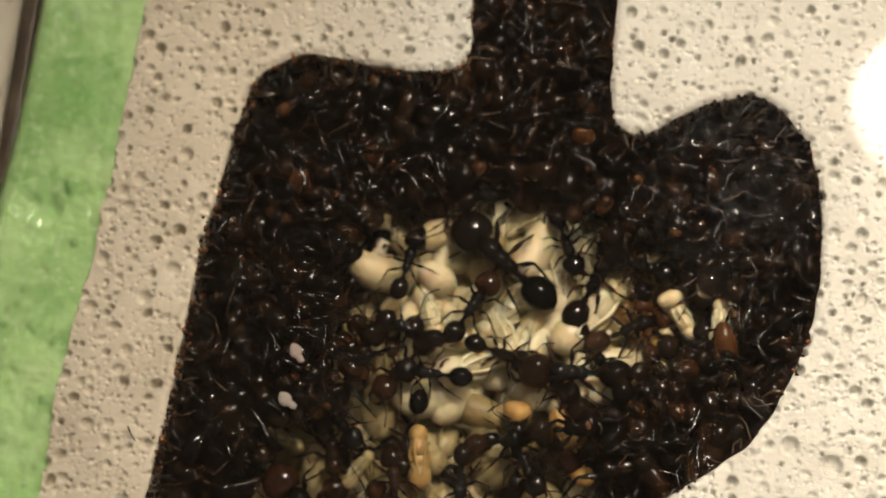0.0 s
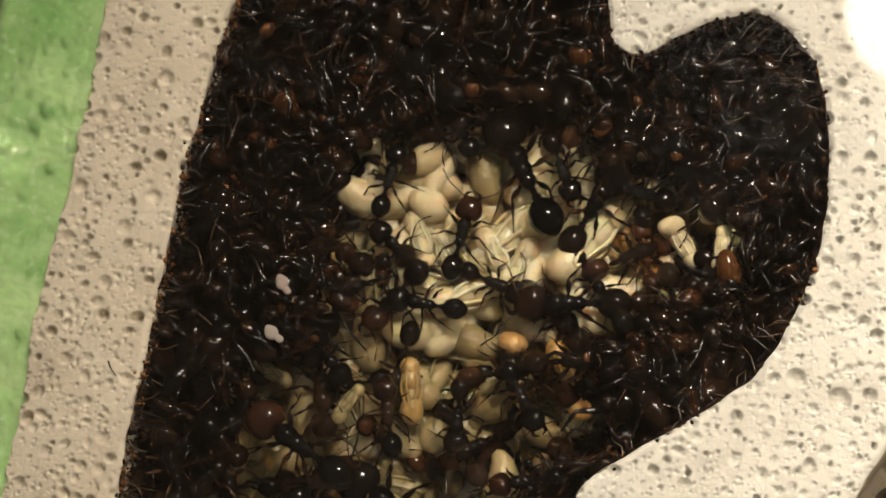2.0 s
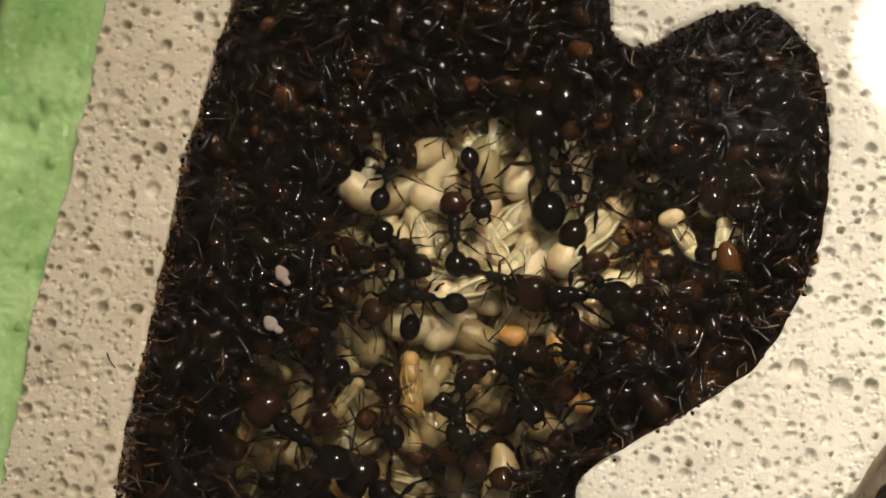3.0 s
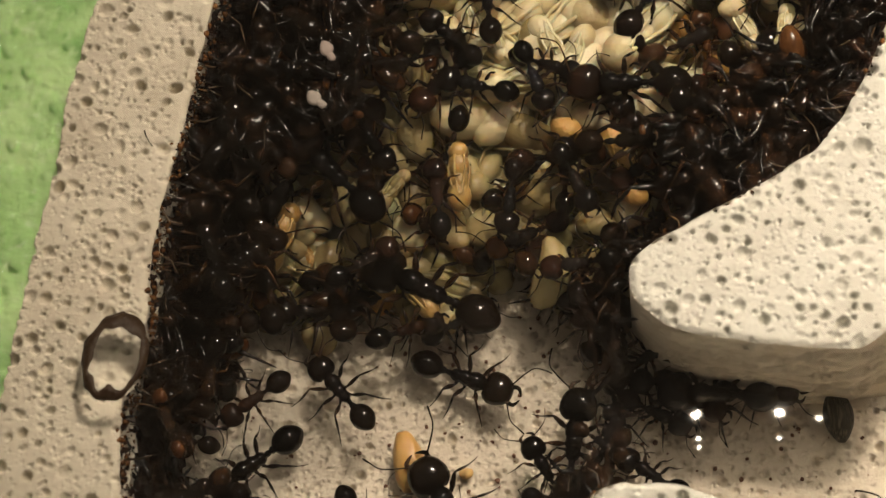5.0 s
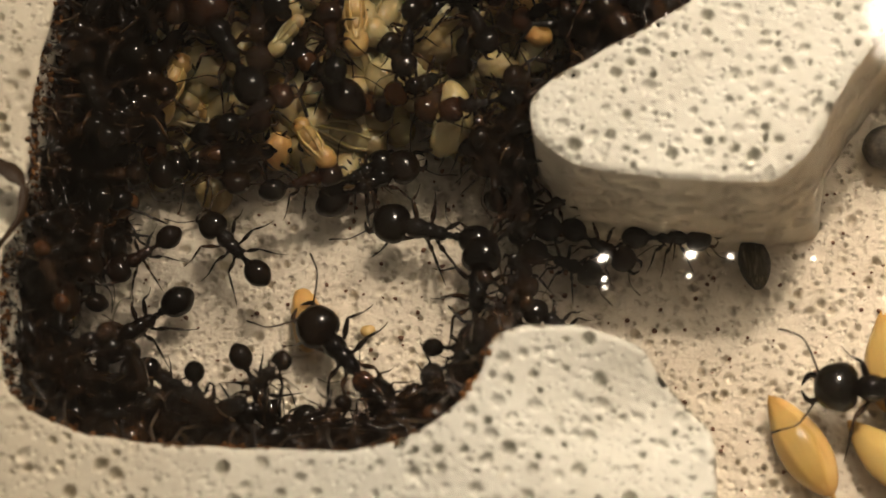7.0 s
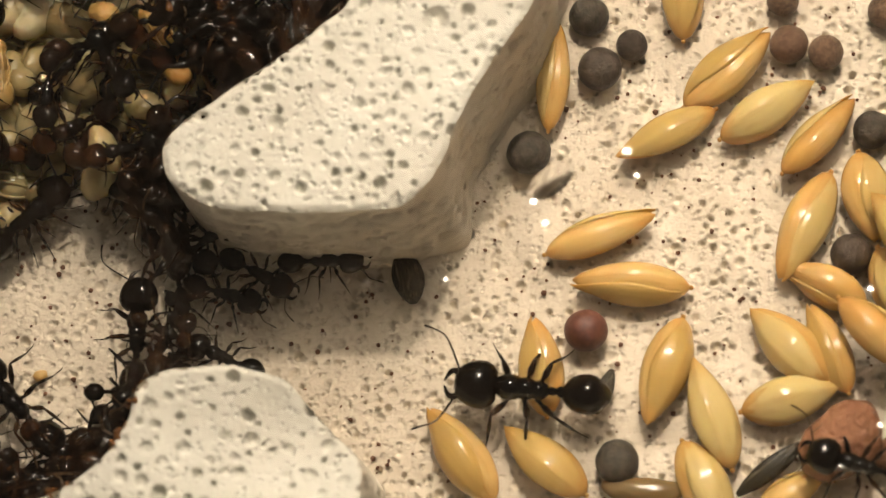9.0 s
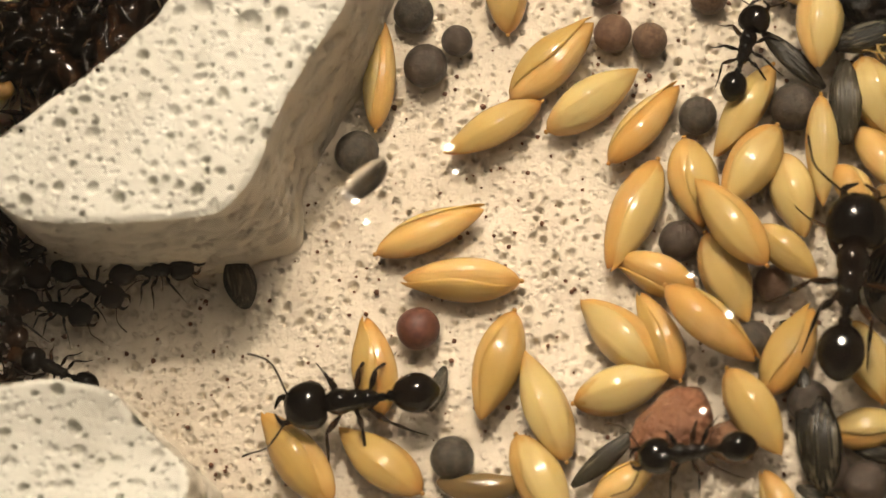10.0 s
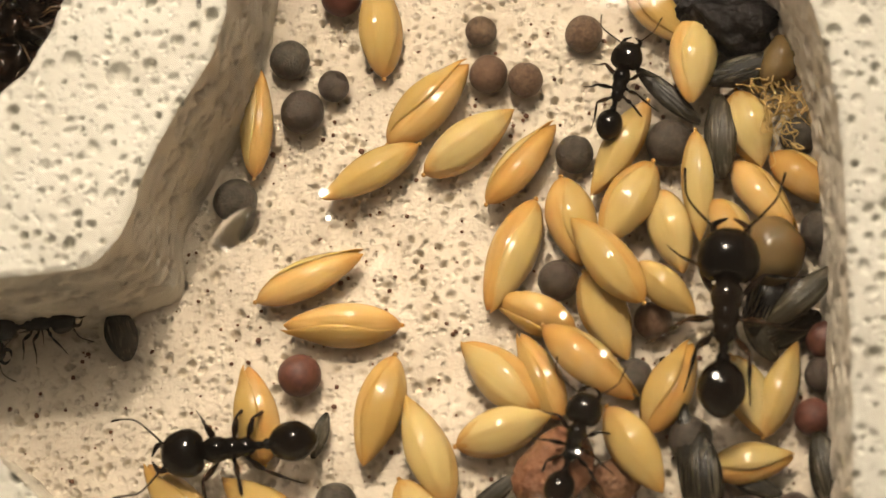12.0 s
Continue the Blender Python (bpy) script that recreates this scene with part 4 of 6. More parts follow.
def dirt_ring(drop, inner):
    """The shade round a drop's edge, modelled as a dark ring, wider on one side."""
    g = random.Random(3)
    n, V = 40, []
    for k in range(5):
        for i in range(n):
            a = 6.2832 * i / n
            lo = inner * (0.88 - 0.16 * math.sin(a + 0.6) + 0.30 * noise.noise(Vector((2 * math.cos(a), 2 * math.sin(a), 1))))
            hi = 1.0 + 0.10 * noise.noise(Vector((3 * math.cos(a), 3 * math.sin(a), 5)))
            q = lo + max(0.06, hi - lo) * (0.0, 0.25, 0.6, 0.9, 1.0)[k]
            V.append(Vector((q * math.cos(a), q * math.sin(a), (0.005, 0.07, 0.10, 0.06, 0.0)[k] * g.uniform(0.9, 1.1) + 0.40 * max(0, 1 - q * q) + 0.02)))
    F = [(k * n + i, k * n + n + i, k * n + n + (i + 1) % n, k * n + (i + 1) % n) for k in range(4) for i in range(n)]
    part("dirt_ring", mesh_from("dirt_ring", V, F), RING, drop, "dark greyish-brown ring for the drop's shaded edge")


def speck(x, y, z, r, yaw):
    bm = bmesh.new()
    ball(bm, (-0.45, 0, 0), (1.05, 0.85, 0.4), u=14, v=10)
    ball(bm, (0.75, 0.12, 0), (0.8, 0.5, 0.3), u=12, v=8)
    for v in bm.verts:
        v.co *= 1 + 0.25 * noise.noise(v.co * 1.3 + Vector((x, y, 0)))
    ob = part("white_speck", bm, WHITE_SPECK)
    ob.matrix_basis = Matrix.Translation(C(x, y, z)) @ pose(0, 0, 0, 0, 0, yaw) @ Matrix.Scale(r * 0.01, 4)
    return tagged(ob, "small whitish residue speck stuck on the glass", "speck", "specks on the glass")


RIM_NEXT = np.roll(RIM, -1, 0)


def inside_hollow(x, y):
    cross = (RIM[:, 1] > y) != (RIM_NEXT[:, 1] > y)
    a, b = RIM[cross], RIM_NEXT[cross]
    return bool((x < a[:, 0] + (y - a[:, 1]) / (b[:, 1] - a[:, 1]) * (b[:, 0] - a[:, 0])).sum() % 2)


def rim_gap(x, y):
    """Centimetres to the nearest side wall."""
    return float(np.hypot(RIM[:, 0] - x, RIM[:, 1] - y).min())


def in_poly(x, y, poly):
    c = False
    for (ax, ay), (bx, by) in zip(poly, poly[1:] + poly[:1]):
        if (ay > y) != (by > y) and x < ax + (y - ay) / (by - ay) * (bx - ax):
            c = not c
    return c


# ---- the seed store ----
seed(-0.025, 0.952, -0.790, 82, 0.531, 0.71, 1, -22)
seed(0.158, 0.179, -0.790, 17, 0.535, 0.93, 2, -61)
seed(0.289, -0.059, -0.790, 174, 0.535, 0.94, 4, -36)
seed(-0.133, -0.427, -0.790, 94, 0.455, 1.10, 6, -9)
seed(0.417, -0.466, -0.790, -112, 0.515, 1.02, -0, 13)
seed(0.623, -0.680, -0.790, 106, 0.519, 1.01, 2, 43)
seed(0.572, -1.017, -0.790, -68, 0.494, 1.06, 3, 17)
seed(-0.499, -0.810, -0.790, 122, 0.511, 1.03, 3, 7)
seed(-0.127, -0.859, -0.790, 137, 0.478, 1.15, -6, 43)
seed(0.483, 0.646, -0.790, -155, 0.507, 0.94, 3, 44)
seed(0.775, 0.935, -0.790, 38, 0.527, 1.04, 5, -19)
seed(0.941, 0.724, -0.790, 30, 0.500, 1.05, -1, 52)
seed(1.171, 0.591, -0.790, 45, 0.499, 0.95, -5, -52)
seed(1.082, 0.172, -0.790, -118, 0.576, 0.91, 6, -13)
seed(1.367, 0.291, -0.790, -84, 0.429, 1.28, -2, -4)
seed(1.520, 0.039, -0.610, 121, 0.499, 1.00, -2, 6)
seed(1.627, 0.331, -0.740, -127, 0.462, 1.19, 5, 19)
seed(1.807, 0.188, -0.790, -81, 0.418, 1.32, 4, 59)
seed(1.949, 0.361, -0.710, -95, 0.510, 0.74, -4, 42)
seed(1.998, 0.959, -0.700, -100, 0.443, 1.18, 5, 4)
seed(1.629, 0.606, -0.785, -126, 0.504, 0.95, -2, 60)
seed(2.209, 0.621, -0.790, -80, 0.380, 1.44, -3, 38)
seed(2.425, 0.354, -0.790, -45, 0.383, 1.38, -3, -62)
seed(2.231, 0.295, -0.790, -60, 0.439, 1.14, 6, -58)
seed(2.073, 0.157, -0.690, -61, 0.279, 1.50, -1, -50)
seed(0.590, 1.345, -0.790, 88, 0.500, 1.02, 3, 43)
seed(1.865, 1.230, -0.760, -57, 0.420, 1.05, 2, 20)
seed(1.161, -0.113, -0.790, 151, 0.391, 1.25, 1, -64)
seed(1.471, -0.165, -0.790, -71, 0.453, 1.21, -2, 45)
seed(1.749, -0.104, -0.670, -48, 0.352, 1.25, 0, 60)
seed(0.985, -0.383, -0.790, 130, 0.480, 1.14, -5, 8)
seed(1.156, -0.404, -0.790, 108, 0.445, 0.96, -4, -17)
seed(1.377, -0.406, -0.630, -46, 0.514, 1.07, -4, -64)
seed(0.960, -0.630, -0.790, 12, 0.441, 1.25, -2, 55)
seed(1.716, -0.527, -0.790, 57, 0.454, 1.16, -1, -10)
seed(2.021, -0.903, -0.790, 1, 0.376, 1.19, 2, 7)
seed(1.531, -0.805, -0.670, -64, 0.449, 1.22, 1, 52)
seed(2.046, -0.603, -0.790, -75, 0.401, 1.18, -1, 24)
seed(2.190, -0.594, -0.790, 64, 0.449, 0.95, -2, 57)
seed(0.944, -1.047, -0.790, 29, 0.352, 1.25, 1, -69)
seed(1.599, -1.185, -0.790, 108, 0.302, 1.38, 1, -67)
seed(1.835, -1.300, -0.790, -75, 0.268, 1.38, 2, -62)

round_seed("dark", 0.149, 1.244, 0.095, None, 321)
round_seed("dark", 0.189, 0.979, 0.105, None, 170)
round_seed("dark", 0.342, 1.096, 0.075, None, 238)
round_seed("brown", 1.065, 1.048, 0.092, None, 180)
round_seed("brown", 1.230, 1.001, 0.083, None, 347)
round_seed("dark", 1.415, 0.611, 0.090, None, 180)
round_seed("dark", 1.279, 0.028, 0.095, None, 311)
round_seed("red", 0.074, -0.266, 0.100, None, 142)
round_seed("dark", 1.850, 0.600, 0.110, None, 250)
round_seed("dark", 0.188, -0.870, 0.100, None, 11)
round_seed("brown", 1.677, -0.207, 0.087, None, 301)
round_seed("dark", 2.469, 0.104, 0.100, None, 31)
round_seed("red", 2.415, -0.390, 0.087, None, 346)
round_seed("dark", 2.382, -0.541, 0.080, None, 10)
round_seed("red", 2.319, -0.729, 0.087, None, 189)
round_seed("dark", 1.979, -1.140, 0.105, None, 128)
round_seed("dark", 2.178, -1.134, 0.090, None, 321)
round_seed("dark", 2.345, -1.002, 0.065, None, 233)
round_seed("dark", -0.155, 0.591, 0.105, None, 152)
hull(-0.728, 0.030, -0.800, 100, 0.260, 0.30)
round_seed("dark", 2.432, 0.559, 0.090, None, 307)
round_seed("dark", 1.559, -0.456, 0.090, None, 163)
round_seed("brown", 1.051, 1.269, 0.075, None, 90)
round_seed("brown", 1.523, 1.184, 0.090, None, 186)
round_seed("red", 0.416, 1.523, 0.095, None, 94)
round_seed("dark", 1.776, -0.758, 0.100, None, 160)
round_seed("dark", 1.838, -1.071, 0.095, None, 189)

hull(0.859, -0.933, -0.800, 36, 0.375, 0.13)
hull(2.079, 0.585, -0.740, -95, 0.400, 0.20)
hull(1.870, 0.815, -0.760, -50, 0.390, 0.13)
hull(2.335, -0.225, -0.640, 34, 0.400, 0.17)
hull(2.190, -0.170, -0.760, 62, 0.380, 0.24)
hull(2.270, -0.330, -0.780, 20, 0.300, 0.26)
hull(2.140, -0.330, -0.790, -70, 0.280, 0.24)
hull(1.751, -0.867, -0.740, -93, 0.508, 0.10)
hull(2.215, 0.880, -0.720, 12, 0.330, 0.22)
hull(0.143, -0.550, -0.800, -112, 0.217, 0.20)
hull(1.775, -1.181, -0.780, -27, 0.211, 0.20)
hull(1.808, -0.968, -0.720, -92, 0.429, 0.22)
hull(1.730, -0.522, -0.780, -76, 0.278, 0.20)
hull(2.033, -1.004, -0.800, -25, 0.235, 0.20)
hull(2.351, -1.026, -0.740, -82, 0.442, 0.20)
bean(2.200, 1.090, -0.700, -10, 0.19, 0.13, 0.13, WITHERED, "large blackish withered seed by the wall", 0.45)
bean(2.090, 1.250, -0.760, 40, 0.15, 0.12, 0.11, WITHERED, "blackish withered seed piece by the wall", 0.45)
bean(2.390, 0.900, -0.740, 60, 0.13, 0.09, 0.10, BROWN_SEED, "translucent brown seed scrap by the wall")
bean(1.175, -0.852, -0.700, 40, 0.21, 0.15, 0.14, BEAN, "wrinkled pinkish-brown split seed under a feeding ant")
bean(0.301, -1.010, -0.820, -5, 0.19, 0.065, 0.06, BROWN_SEED, "long brown seed husk lying on the floor")
bean(2.239, 0.017, -0.720, 80, 0.16, 0.15, 0.15, BROWN_SEED, "translucent brown round seed beside the major ant")
bean(1.431, -0.910, -0.780, 10, 0.12, 0.1, 0.1, BEAN, "small orange-pink seed fragment")
bean(-2.722, -0.312, -0.800, 100, 0.15, 0.075, 0.07, OCHRE, "amber-brown seed gripped by a large ant")
bean(-2.452, -0.339, -0.850, 10, 0.035, 0.028, 0.025, STRAW, "tiny straw-coloured seed crumb on the floor")
bean(-3.228, -0.551, -0.865, 10, 0.035, 0.03, 0.025, ROUND_RED, "tiny reddish crumb on the floor")
tangle("straw_tangle", "loose tangle of straw-coloured husk fibres by the wall", "husk fibres", 2.393, 0.705, -0.740, 0.15, 80, 0.035, STRAW, 4)


# ---- the ants that can be told apart ----
stirring = []
walker_0 = ant("major", -2.166, 1.999, -0.260, 140, 0.487)
stirring.append(ant("major", -1.700, 1.930, -0.300, 62, 0.400, 8, 1))
walker_1 = ant("wide", -2.670, 1.969, -0.260, 76, 0.271)
walker_2 = ant("redhead", -2.325, 1.750, -0.260, 59, 0.308)
walker_3 = ant("worker", -2.631, 1.623, -0.260, 162, 0.270)
walker_4 = ant("worker", -2.497, 1.399, -0.270, 176, 0.286)
stirring.append(ant("redhead", -1.770, 1.433, -0.250, -179, 0.415, -5, -7))
walker_5 = ant("redhead", -3.066, 0.668, -0.300, 142, 0.446)
walker_6 = ant("worker", -2.320, 0.855, -0.280, -90, 0.271)
stirring.append(ant("worker", -2.000, 0.965, -0.280, -62, 0.270, 2, 5))
walker_7 = ant("worker", -2.978, 1.151, -0.300, -50, 0.270)
walker_8 = ant("brown", -2.657, 0.823, -0.300, 101, 0.276)
stirring.append(ant("worker", -1.476, 2.019, -0.280, -17, 0.270, -4, -4))
stirring.append(ant("worker", -1.286, 1.380, -0.280, -170, 0.270, -6, 7))
stirring.append(ant("worker", -1.183, 1.555, -0.280, 67, 0.270, 5, -3))
walker_9 = ant("wide", -3.067, 2.402, -0.250, -5, 0.270)
stirring.append(ant("worker", -1.862, 2.131, -0.280, -68, 0.270, 1, -2))
stirring.append(ant("amber", -1.425, 1.698, -0.360, 103, 0.270, -1, 9))
stirring.append(ant("brown", -2.955, 0.503, -0.300, 34, 0.270, -3, -1))
stirring.append(ant("redhead", -1.944, 0.554, -0.300, -168, 0.270, -5, 10))
stirring.append(ant("worker", -2.172, 1.528, -0.300, -21, 0.270, 6, 0))
stirring.append(ant("worker", -1.134, 2.202, -0.300, -107, 0.270, 4, -10))
stirring.append(ant("amber", -2.877, 1.572, -0.400, -7, 0.270, 2, 1))
stirring.append(ant("amber", -3.365, 1.922, -0.360, -18, 0.270, 0, -9))
stirring.append(ant("amber", -1.236, 2.171, -0.360, -17, 0.270, -2, 2))
stirring.append(ant("redhead", -1.413, 1.207, -0.300, -26, 0.270, -4, -8))
stirring.append(ant("worker", -1.896, 1.432, -0.360, 146, 0.270, -6, 3))
stirring.append(ant("worker", -2.048, 1.004, -0.380, 96, 0.270, 5, -7))
stirring.append(ant("worker", -1.685, 1.574, -0.340, -53, 0.270, 3, 4))
stirring.append(ant("redhead", -1.676, 1.078, -0.380, -142, 0.270, 1, -6))
stirring.append(ant("worker", -2.032, 0.530, -0.500, 133, 0.270, -1, 5))
walker_10 = ant("worker", -2.586, 0.401, -0.500, 147, 0.505)
walker_11 = ant("worker", -2.492, 0.091, -0.700, -17, 0.363)
walker_12 = ant("worker", -3.438, -0.374, -0.720, 220, 0.370)
stirring.append(ant("worker", -2.917, -0.652, -0.700, -58, 0.286, -8, 7))
walker_13 = ant("major", -2.483, -0.573, -0.700, 127, 0.433)
stirring.append(ant("worker", -3.307, -0.693, -0.720, -45, 0.270, -8, 8))
walker_14 = ant("worker", -2.056, -0.358, -0.660, 123, 0.270)
stirring.append(ant("redhead", -1.968, 0.571, -0.600, 143, 0.427, -4, 9))
stirring.append(ant("worker", -3.212, 0.375, -0.700, -180, 0.325, 5, 10))
stirring.append(ant("wide", -3.044, -0.050, -0.600, 136, 0.318, -1, 1))
stirring.append(ant("brown", -2.760, 0.260, -0.560, 20, 0.270, -3, -9))
stirring.append(ant("worker", -2.535, 0.353, -0.700, 34, 0.270, -5, 2))
stirring.append(ant("worker", -2.848, 1.026, -0.520, -162, 0.270, 6, -8))
stirring.append(ant("brown", -3.117, 0.536, -0.600, 14, 0.270, 4, 3))
stirring.append(ant("worker", -2.395, 0.765, -0.580, 78, 0.270, 2, -7))
stirring.append(ant("worker", -2.308, 1.026, -0.540, 43, 0.270, 0, 4))
stirring.append(ant("brown", -3.441, -0.107, -0.550, -141, 0.270, -2, -6))
stirring.append(ant("worker", -1.627, 0.212, -0.620, 33, 0.270, -4, 5))
stirring.append(ant("brown", -1.041, 0.196, -0.760, 167, 0.270, -6, -5))
walker_15 = ant("major", -1.287, 0.061, -0.660, 180, 0.397)
stirring.append(ant("worker", -1.938, -0.250, -0.600, 87, 0.400, 3, -4))
stirring.append(ant("worker", -1.568, -0.322, -0.740, 153, 0.277, 1, 7))
stirring.append(ant("worker", -3.664, -0.641, -0.720, -30, 0.270, -1, -3))
stirring.append(ant("worker", -2.553, -0.812, -0.700, 168, 0.270, -3, 8))
stirring.append(ant("brown", -3.148, -0.841, -0.700, 18, 0.270, -5, -2))
stirring.append(ant("brown", -2.283, -0.833, -0.660, 14, 0.270, 6, 9))
stirring.append(ant("worker", -1.117, 0.101, -0.720, -1, 0.284, 4, -1))
stirring.append(ant("brown", -1.418, 0.064, -0.720, -31, 0.273, 2, 10))
stirring.append(ant("worker", -1.768, 0.184, -0.700, -28, 0.277, 0, 0))
stirring.append(ant("worker", -1.583, -0.017, -0.740, -21, 0.270, -2, -10))
walker_16 = ant("worker", -0.115, -0.579, -0.660, 180, 0.491)
stirring.append(ant("worker", 1.652, 0.836, -0.660, 68, 0.327, 3, -8))
stirring.append(ant("major", 1.985, -0.337, -0.500, 78, 0.584, 1, 3))
walker_17 = ant("worker", 1.255, -0.995, -0.520, 162, 0.358)

# ---- brood that can be told apart ----
brood("straw", -3.392, 0.672, -0.480, 70, 0.330, 10, 15)
brood("straw", -2.718, 0.440, -0.520, 130, 0.260, 8, -20)
brood("straw", -2.554, 0.996, -0.400, 95, 0.300, 12, 10)
brood("pupa", -2.553, 1.747, -0.400, -69, 0.296, 10, -18)
brood("pupa", -2.853, 2.043, -0.400, -107, 0.200, 8, -31)
brood("larva", -2.495, 2.072, -0.400, -113, 0.200, 9, 37)
brood("pupa", -2.220, 2.247, -0.400, -95, 0.252, 5, -29)
brood("pupa", -2.056, 1.622, -0.400, -113, 0.308, 0, 12)
brood("bead", -1.125, 1.966, -0.400, -85, 0.120, -6, -13)
brood("pupa", -1.305, 1.784, -0.400, -103, 0.253, 5, 11)
brood("larva", -1.030, 1.738, -0.400, -94, 0.200, -12, 8)
brood("ochre_bead", -2.063, 1.248, -0.400, -16, 0.128, 13, 13)
brood("ochre", -1.785, 1.133, -0.400, -55, 0.283, -8, 24)
brood("ochre_bead", -1.720, 0.937, -0.400, -38, 0.120, 13, -33)
brood("dingy_pupa", -2.858, 0.911, -0.400, 55, 0.214, 7, -22)
brood("dingy_pupa", -3.251, 1.050, -0.400, 150, 0.200, 2, -18)
brood("pupa", -1.833, 2.232, -0.400, -66, 0.200, 8, -37)
brood("bead", -1.329, 2.016, -0.400, -106, 0.120, 13, -14)
brood("dingy_larva", -2.080, 0.555, -0.480, 81, 0.260, 10, 5)
brood("pupa", -2.173, 1.675, -0.400, -61, 0.312, 9, -33)
brood("pupa", -2.429, 1.693, -0.400, -68, 0.222, 3, 7)
brood("larva", -2.654, 1.655, -0.400, -72, 0.218, -2, 1)
brood("pupa", -3.413, 0.741, -0.680, -55, 0.205, 4, -16)
brood("dingy_pupa", -3.345, 1.022, -0.680, 3, 0.402, 2, -37)
brood("bead", -2.792, 0.785, -0.680, -60, 0.120, -2, -24)
brood("ochre", -3.308, 0.673, -0.680, 138, 0.200, 0, 26)
brood("dingy_pupa", -2.231, 1.075, -0.680, -82, 0.211, 3, 0)
brood("bead", -2.289, 1.211, -0.680, -86, 0.120, 1, 38)
brood("dingy_larva", -2.058, 1.068, -0.680, -76, 0.200, 6, -37)
brood("larva", -3.106, 1.167, -0.680, 110, 0.200, -1, 20)
brood("pupa", -2.776, 1.226, -0.680, 112, 0.225, 7, 37)
brood("pupa", -2.546, 0.639, -0.680, -75, 0.200, 1, 31)
brood("dingy_larva", -2.132, 0.746, -0.680, -107, 0.200, 10, 28)
brood("bead", -2.943, 1.218, -0.680, -85, 0.128, 14, -30)
brood("bead", -1.124, 1.920, -0.190, 80, 0.130, 5, 0)
brood("pupa", -1.060, 1.712, -0.200, 86, 0.250, 4, 20)
brood("pupa", -1.255, 1.762, -0.300, -55, 0.270, 6, -25)
brood("bead", -1.308, 1.845, -0.270, 20, 0.110, 0, 0)
brood("pupa", -1.285, 1.420, -0.300, 85, 0.200, 0, 10)


# ---- the brood pile and the packed cluster ----
BROOD_ZONE = [(-2.95, 2.13), (-2.73, 2.29), (-2.36, 2.45), (-1.87, 2.42), (-1.61, 2.24), (-1.29, 2.10), (-0.97, 2.00), (-0.94, 1.68), (-1.21, 1.53), (-1.37, 1.32), (-1.78, 1.16), (-1.63, 0.91), (-1.78, 0.62), (-1.91, 0.50), (-3.33, 0.40), (-3.54, 0.53), (-3.42, 1.05), (-3.05, 1.13), (-2.84, 1.37), (-3.09, 1.62)]
BRIGHT_BROOD = [(-2.89, 2.09), (-2.60, 2.03), (-2.50, 2.38), (-2.16, 2.45), (-1.84, 2.37), (-1.60, 2.20), (-1.73, 1.81), (-1.49, 1.42), (-1.93, 1.31), (-2.49, 1.26), (-2.72, 1.39), (-2.81, 1.74)]
BARE_FLOOR = [(-3.75, -0.41), (-3.65, -0.13), (-3.55, 0.07), (-3.61, 0.35), (-3.52, 0.48), (-3.25, 0.37), (-2.98, 0.38), (-2.78, 0.5), (-2.48, 0.49), (-2.43, 0.69), (-2.15, 0.72), (-2.10, 0.5), (-1.90, 0.3), (-1.74, 0.05), (-1.80, -0.1), (-1.88, -0.42), (-2.20, -0.7), (-2.66, -0.8), (-3.13, -0.78), (-3.46, -0.66), (-3.71, -0.54)]


def scatter(n, gap, test, seed_no):
    """Random places in the ant chamber, no two nearer than gap."""
    g = random.Random(seed_no)
    out = []
    for _ in range(n):
        x, y = g.uniform(-3.95, -0.52), g.uniform(-1.15, 3.6)
        if all((x - a) ** 2 + (y - b) ** 2 > gap * gap for a, b in out) and inside_hollow(x, y) and test(x, y):
            out.append((x, y))
    return out


def ant_side(x, y):
    """The ant chamber without the passage and the seed store."""
    return not (x > -1.75 and y < 0.62) and not (x > -0.5)


def thin(y, z):
    """The pile thins out towards the bare floor."""
    return -DEEP + (z + DEEP) * min(1.0, max(0.28, (y - 0.05) / 1.1))


def build_infill():
    """Added dark sheet for the packed bodies under cluster and brood, ending at the bare floor."""
    xs, ys = np.arange(-4.0, -0.5, 0.03), np.arange(-1.2, 4.0, 0.03)
    g = np.random.default_rng(3)
    V, idx, F = [], {}, []
    for j, y in enumerate(ys):
        for i, x in enumerate(xs):
            if ant_side(x, y) and not in_poly(x, y, BARE_FLOOR) and (inside_hollow(x, y) or rim_gap(x, y) < 0.03) and (y > 0.95 or rim_gap(x, y) < 0.5):
                idx[i, j] = len(V)
                near = max(0.0, 1 - rim_gap(x, y) / 0.45)
                up = min(0.16, 0.04 + 0.2 * max(0, y)) + (0.75 if y > 0.2 else 0.7) * near ** 2
                V.append(C(x, y, -DEEP - 0.01 + up * 0.8 + 0.05 * g.normal()))
    for (i, j), k in idx.items():
        q = [idx.get(p) for p in ((i, j), (i + 1, j), (i + 1, j + 1), (i, j + 1))]
        if None not in q:
            F.append(q)
    heap = part("dark_refuse", mesh_from("dark_refuse", V, F), DARK_HEAP)
    tagged(heap, "dark brown sheet added under the ant cluster for the packed bodies", "refuse", kind="stuff")


build_infill()


